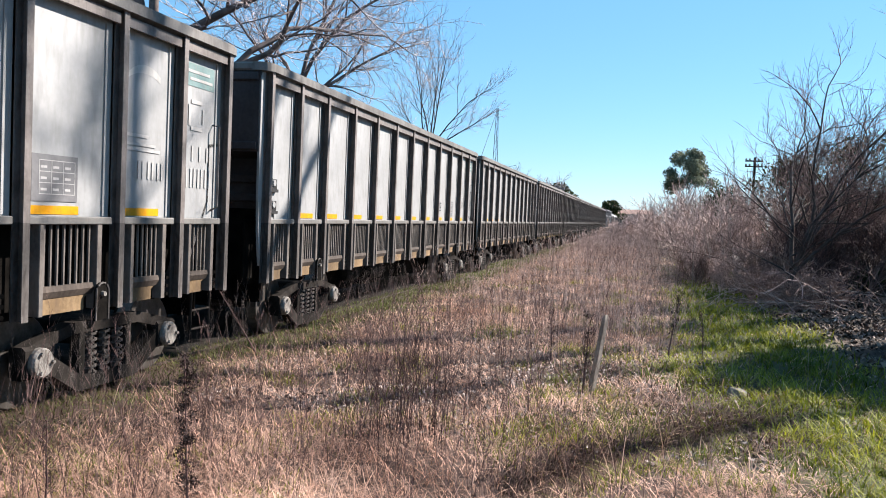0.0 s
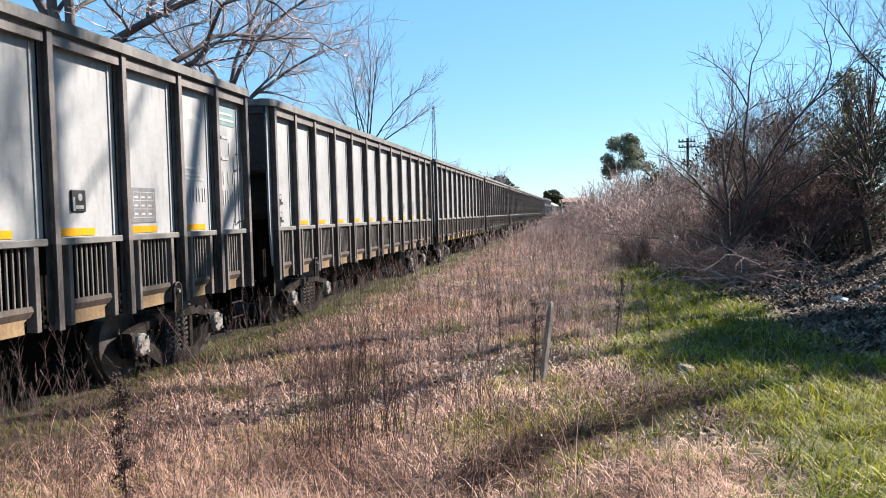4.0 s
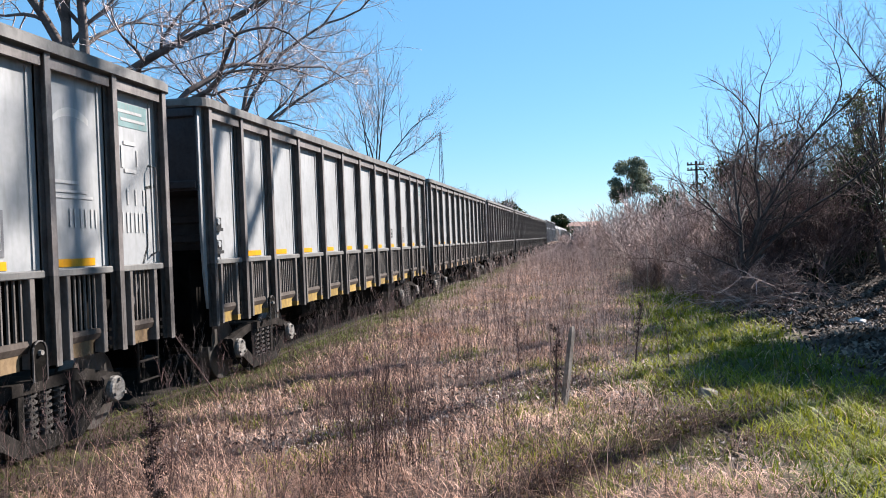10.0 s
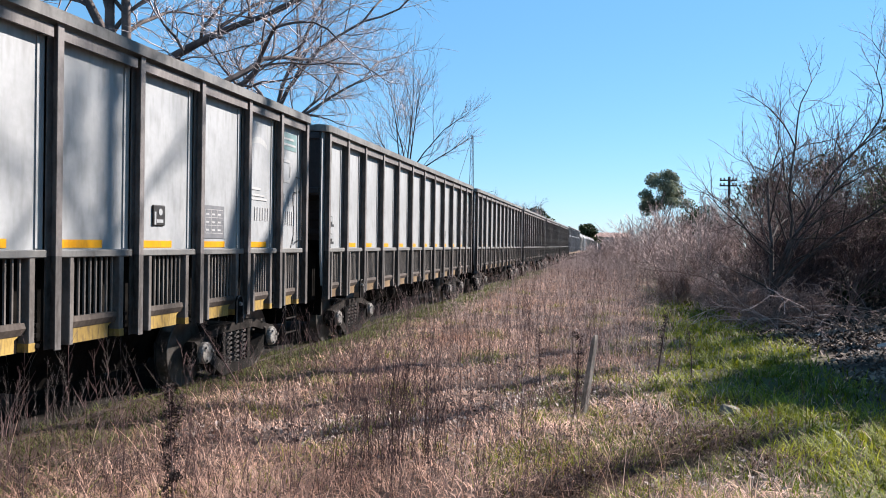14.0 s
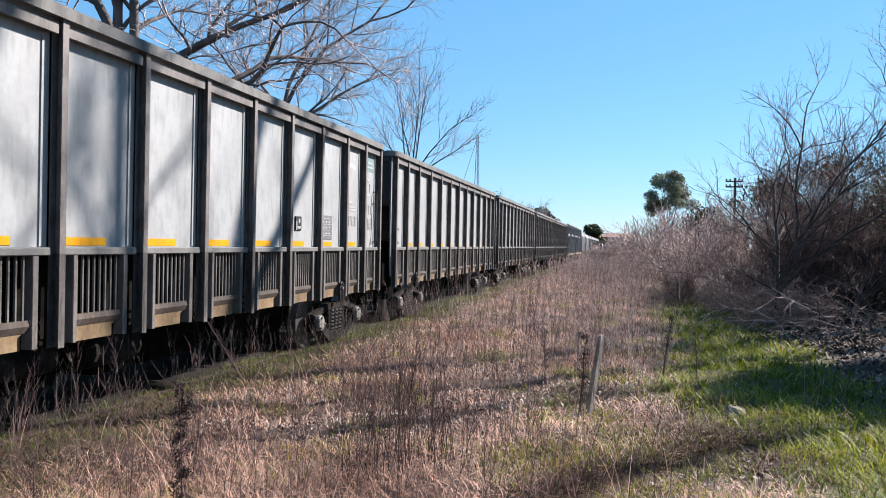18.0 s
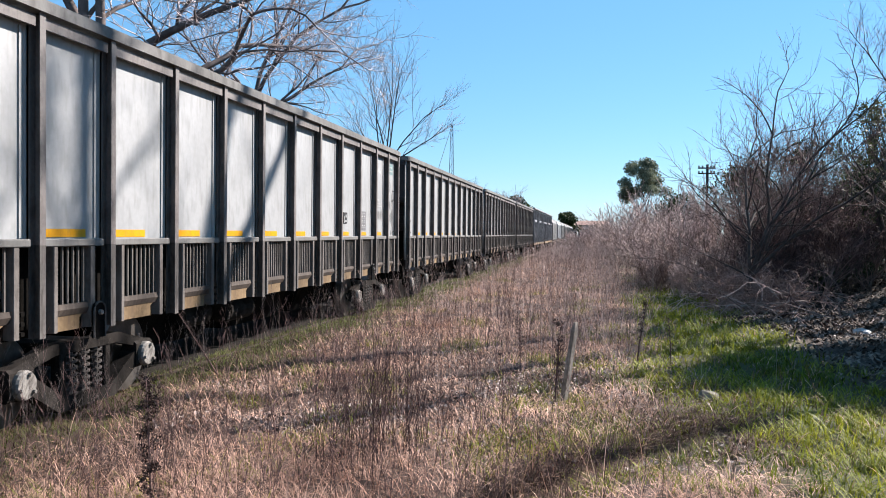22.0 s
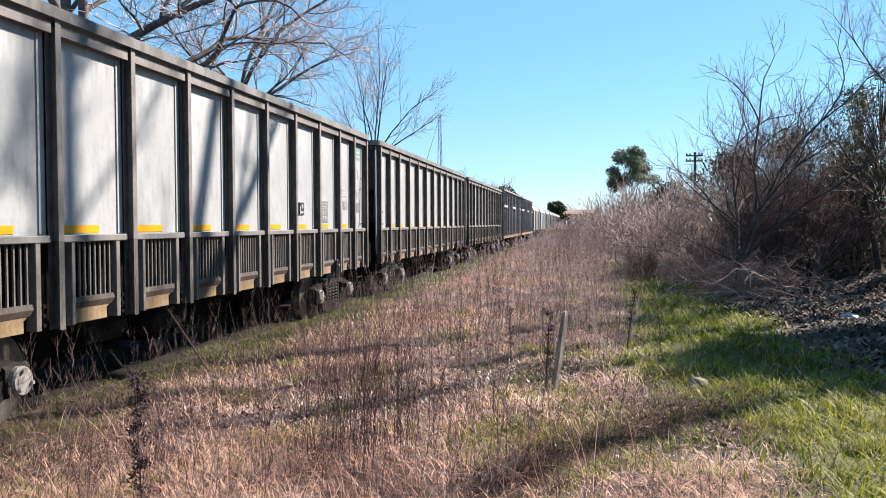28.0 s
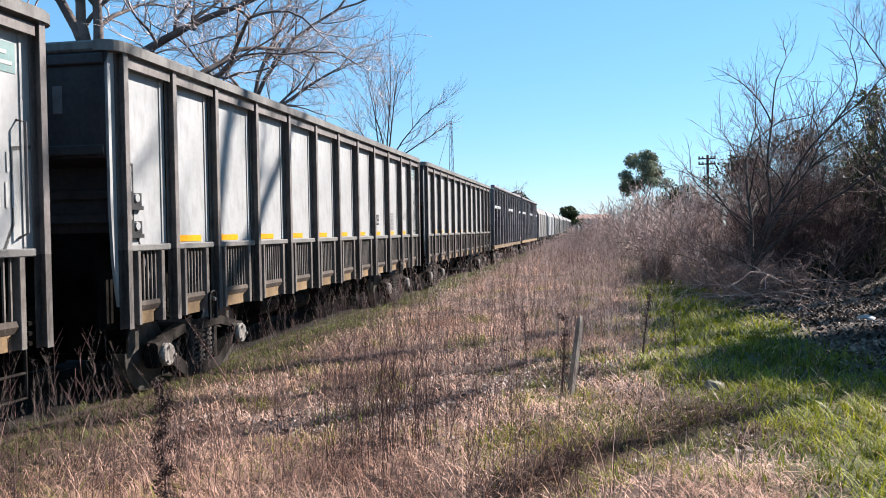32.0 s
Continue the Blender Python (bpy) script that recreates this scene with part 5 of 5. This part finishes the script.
for j, (x, y, h) in enumerate([(4.4, 22.4, 5.0), (5.3, 22.9, 5.6), (6.3, 23.4, 5.8), (5.0, 24.2, 5.6), (6.0, 28.0, 6.4), (6.4, 24.6, 5.2), (7.8, 25.2, 5.8), (7.2, 29.6, 6.8), (8.6, 28.0, 6.6)]):
    bare_tree(110 + j, x, y, [(0, 0, 1, 1), (0.45, 0.2, 0.9, 0.9), (-0.45, 0.1, 0.9, 0.9), (0.3, -0.5, 0.9, 0.8), (-0.7, -0.2, 0.7, 0.8), (0.8, 0.1, 0.7, 0.8)], h * 0.46, 0.024, 3, "dense dark brown bare bush behind the brush pile", kids=4, spread=0.8, twig=M_SHRUB if j % 2 else M_WEED, bark=M_BARK, name="bare_bush", group="dark bushes", up=0.3, ratio=0.56, twigs=0.006)
# low brambles before the thicket
for j, (x, y, h) in enumerate([(2.5, 23.2, 1.3), (3.1, 22.2, 1.4), (2.1, 25.6, 1.4), (3.7, 21.2, 1.2), (1.9, 28.2, 1.6), (2.95, 19.3, 1.2), (4.05, 19.1, 1.3), (3.5, 18.5, 0.8)]):
    bare_tree(130 + j, x, y, [(0, 0, 1, 1), (0.7, 0.2, 0.8, 0.9), (-0.7, 0.1, 0.8, 0.9), (0.3, -0.8, 0.7, 0.9), (-0.9, -0.4, 0.6, 0.9), (0.9, -0.3, 0.6, 0.8), (-0.2, 0.7, 0.8, 0.8)], h * 0.52, 0.011, 3, "low pale pinkish bramble at the thicket's edge", kids=5, spread=0.9, twigs=0.0065, twig=M_PINK if y > 21 else M_SHRUB, bark=M_PINK if y > 21 else M_SHRUB, name="bramble", group="brambles", up=0.15)
# straight pale shoots in front of the thicket
for j in range(14):
    rng = random.Random(300 + j)
    x, y = 2.55 + rng.gauss(0, 0.35), 24.6 + rng.gauss(0, 0.7)
    h = 1.6 + 1.4 * rng.random()
    lx, ly = rng.gauss(-0.08, 0.14), rng.gauss(0, 0.1)
    segs = [((lx * h * i / 3, ly * h * i / 3, h * i / 3), (lx * h * (i + 1) / 3, ly * h * (i + 1) / 3, h * (i + 1) / 3), 0.014 - 0.003 * i, 0.011 - 0.003 * i) for i in range(3)]
    ob = new("pale_shoot", segments_mesh("pale_shoot", segs, M_PALE, 5))
    ob.matrix_basis = pose(x, y, float(ground_z(x, y)) - 0.03)
    tagged(ob, "straight pale bare shoot before the thicket", "shoot", "pale shoots")

leafy_tree(61, 4.2, 74, 8.0, 3.0, 12000, 0.11, M_EUC, "tall eucalyptus with a ragged grey-green crown", 26, 0.62, "eucalyptus_tree", puff=0.24)
EVERGREENS = [(6.6, 38, 4.6, 2.2, 5000, 0.10, M_LEAF), (8.4, 36, 4.8, 2.2, 5000, 0.10, M_LEAF), (7.9, 25.5, 4.8, 1.8, 2600, 0.05, M_OLEAF), (7.2, 21.6, 4.9, 1.4, 2200, 0.042, M_OLEAF), (4.9, 50, 3.9, 2.0, 5000, 0.11, M_LEAF), (7.6, 24.4, 2.9, 1.6, 8000, 0.055, M_LEAF), (6.2, 24.8, 2.7, 1.5, 7000, 0.055, M_LEAF), (9.0, 24.8, 3.2, 1.6, 8000, 0.055, M_LEAF)]
for j, (x, y, h, c, n, s, m) in enumerate(EVERGREENS):
    leafy_tree(70 + j, x, y, h, c, n, s, m, "dark evergreen behind the bare thicket" if m == M_LEAF else "thin olive-green tree among the bare thicket", 40 if m == M_LEAF else 90, 0.03 if m == M_LEAF else 0.3, puff=0.34 if m == M_LEAF else 0.2)
# dense evergreens up the bank whose shade falls over the lane
for j, (x, y, h, c) in enumerate([(8.7, 16.7, 5.2, 1.5), (10.2, 18.3, 7.0, 1.8), (9.6, 15.0, 4.8, 1.8), (11.4, 16.8, 6.4, 1.9), (10.9, 13.4, 5.4, 1.8), (9.3, 16.9, 6.6, 1.5), (10.0, 16.0, 6.0, 1.7)]):
    leafy_tree(95 + j, x, y, h, c, 9000, 0.085, M_LEAF, "tall dense evergreen on the bank beside the lane", 60, 0.56, puff=0.36)
# unseen tree added only for the shade strip its crown throws
leafy_tree(99, 6.95, 13.05, 6.2, 0.28, 620, 0.045, M_LEAF, "slender unseen tree added to cast a strip of shade", 24, 0.80, puff=0.45)
# tall bare trees that shade the wagons
bare_tree(81, 8.5, 19.3, [(0.02, 0.0, 1, 1.0), (-0.35, -0.5, 0.9, 0.7), (0.4, 0.5, 0.9, 0.7)], 4.0, 0.10, 3, "tall slim bare tree rising beside the lane", twigs=0.013, kids=4, fork=15.2, ratio=0.55, low=[(12.2, -0.2, -0.8, 0.75, 0.5), (13.4, 0.2, 0.8, 0.7, 0.5), (14.0, -0.5, -0.7, 0.5, 0.4), (11.6, 0.1, 0.9, 0.5, 0.45), (12.8, -0.4, -0.5, 0.8, 0.5), (14.8, 0.3, 0.8, 0.6, 0.5), (15.0, 0.0, -0.9, 0.5, 0.5)])
bare_tree(82, 8.5, 21.4, [(0.0, 0.24, 1, 1.0), (0.0, 1.2, 1.0, 1.0)], 4.0, 0.165, 3, "tall bare tree with a forked leaning top beside the lane", twigs=0.012, kids=3, fork=12.3, lean=(0, 0.002), ratio=0.42, wob=0.05, up=0.05)
bare_tree(84, 8.7, 17.6, [(0.0, 0.45, 1, 1.0), (0.1, -0.4, 1, 0.9), (-0.3, 0.2, 0.9, 0.8)], 3.6, 0.085, 3, "tall bare tree with a thin crown beside the lane", twigs=0.013, kids=5, fork=14.2, ratio=0.55, low=[(12.0, 0.0, -0.9, 0.5, 0.5), (12.6, 0.1, 0.8, 0.8, 0.5), (13.5, -0.3, -0.8, 0.8, 0.5)])
bare_tree(83, 7.2, 19.6, [(-0.30, 0.0, 1, 1.0), (-0.75, 0.0, 0.8, 0.9), (0.2, 0.2, 1, 0.9), (-0.5, 0.4, 0.9, 0.9)], 2.0, 0.03, 3, "slender bare tree with pinkish twigs among evergreens", kids=6, fork=3.5, ratio=0.6, spread=0.7)

# brush pile of cut branches
BR = random.Random(5)
for j in range(52):
    x, y = 4.2 + BR.gauss(0, 0.75), 17.9 + BR.gauss(0, 0.6)
    L = 0.9 + 1.7 * BR.random() ** 1.2
    a, e = BR.random() * 6.28, 0.25 + 0.7 * BR.random()
    if BR.random() < 0.65:
        a = math.pi + BR.gauss(-0.1, 0.6)
    p, d = Vector((0, 0, 0)), Vector((math.cos(a) * math.cos(e), math.sin(a) * math.cos(e), math.sin(e)))
    r = 0.006 + 0.009 * BR.random() ** 2
    k = BR.random()
    m = M_PALE if k < 0.14 else M_PINK if k < 0.34 else M_SHRUB if k < 0.75 else M_WEED
    pts, sides = [p], []
    for i in range(5):
        q = p + d * (L / 5)
        if i > 1:
            for k in range(2):
                sides.append((q, q + (d + Vector((BR.gauss(0, 0.6), BR.gauss(0, 0.6), BR.gauss(0.1, 0.4)))).normalized() * (0.25 + 0.4 * BR.random())))
        d = (d + Vector((BR.gauss(0, 0.22), BR.gauss(0, 0.22), BR.gauss(-0.26, 0.14)))).normalized()
        pts.append(q)
        p = q
    ob = new("fallen_branch", Shape().tube(pts, [r * (1 - 0.13 * i) for i in range(6)], 5).mesh("fallen_branch", m))
    ob.matrix_basis = pose(x, y, float(ground_z(x, y)) + 0.02 + 0.35 * BR.random() ** 2)
    tagged(ob, "bare cut branch lying in a brush pile", "branch", "brush pile")
    for q, w in sides:
        part("side_twig", Shape().tube([q, w], [r * 0.45, r * 0.2], 4), m, ob)

# utility pole and far houses
pole = thing("utility_pole", "old dark wooden utility pole with cross arms", "pole", at=pose(5.25, 40.0, 0))
part("post", Shape().tube([(0, 0, 0), (0, 0, 5.0)], [0.075, 0.06], 10), M_POLE, pole)
for z in (4.55, 4.8):
    part("cross_arm", Shape().box(-0.42, 0.36, -0.035, 0.035, z, z + 0.065, 0.01), M_POLE, pole)
    for x in (-0.38, -0.22, 0.16, 0.31):
        part("insulator", Shape().tube([(x, 0, z + 0.065), (x, 0, z + 0.10), (x, 0, z + 0.15)], [0.02, 0.05, 0.03], 8), M_STONE, pole)
for j, (x, y, w, h) in enumerate([(-2.2, 300, 3.0, 5.6), (3.4, 312, 2.6, 5.8), (-9.5, 330, 3.5, 5.4)]):
    house = thing("house", "far low house with a pinkish pitched roof", "house", "far houses", at=pose(x, y, 0))
    part("wall", Shape().box(-w, w, 0, 7, 0, h - 0.6), M_WALLH, house)
    part("roof", Shape().prism([(-0.5, h - 0.6), (7.5, h - 0.6), (3.5, h + 1.0)], 0, -w - 0.5, w + 0.5), M_ROOF, house)
    for k in (-2.4, 0.2, 2.6):
        part("window", Shape().box(k, k + 0.9, -0.06, -0.005, 1.3, 2.4), M_BLACK, house)


# ---- what moves ----
# seconds and the place along the track of the leading rib of the reference wagon
RUN = [
    (0, 9.385), (1, 6.258), (2, 3.350), (3, 0.367), (4, -2.577), (5, -5.488),
    (6, -8.454), (7, -11.355), (8, -14.144), (9, -16.996), (10, -19.783), (11, -22.608),
    (12, -25.333), (13, -28.221), (14, -31.073), (15, -33.793), (16, -36.510), (17, -39.225),
    (18, -41.952), (19, -44.713), (20, -47.522), (21, -50.190), (22, -52.945), (23, -55.662),
    (24, -58.470), (25, -61.178), (26, -63.878), (27, -66.567), (28, -69.312), (29, -72.036),
    (30, -74.802), (31, -77.404), (32, -80.030),
]


def run_at(t):
    return float(np.interp(t, [r[0] for r in RUN], [r[1] for r in RUN]))


def motions():
    """The train rolls towards the viewer; its wheels turn."""
    for car, wheels, off in TRAIN:
        walk(car, [(t, pose(TRACK, y + off, 0)) for t, y in RUN])
        for w in wheels:
            base = w.matrix_basis.translation.copy()
            rows = []
            for j in range(161):
                t = j * 0.2
                a = math.degrees((run_at(t) - run_at(0)) / 0.395)
                rows.append((t, pose(base.x, base.y, base.z, a, 0, 0)))
            walk(w, rows)


motions()
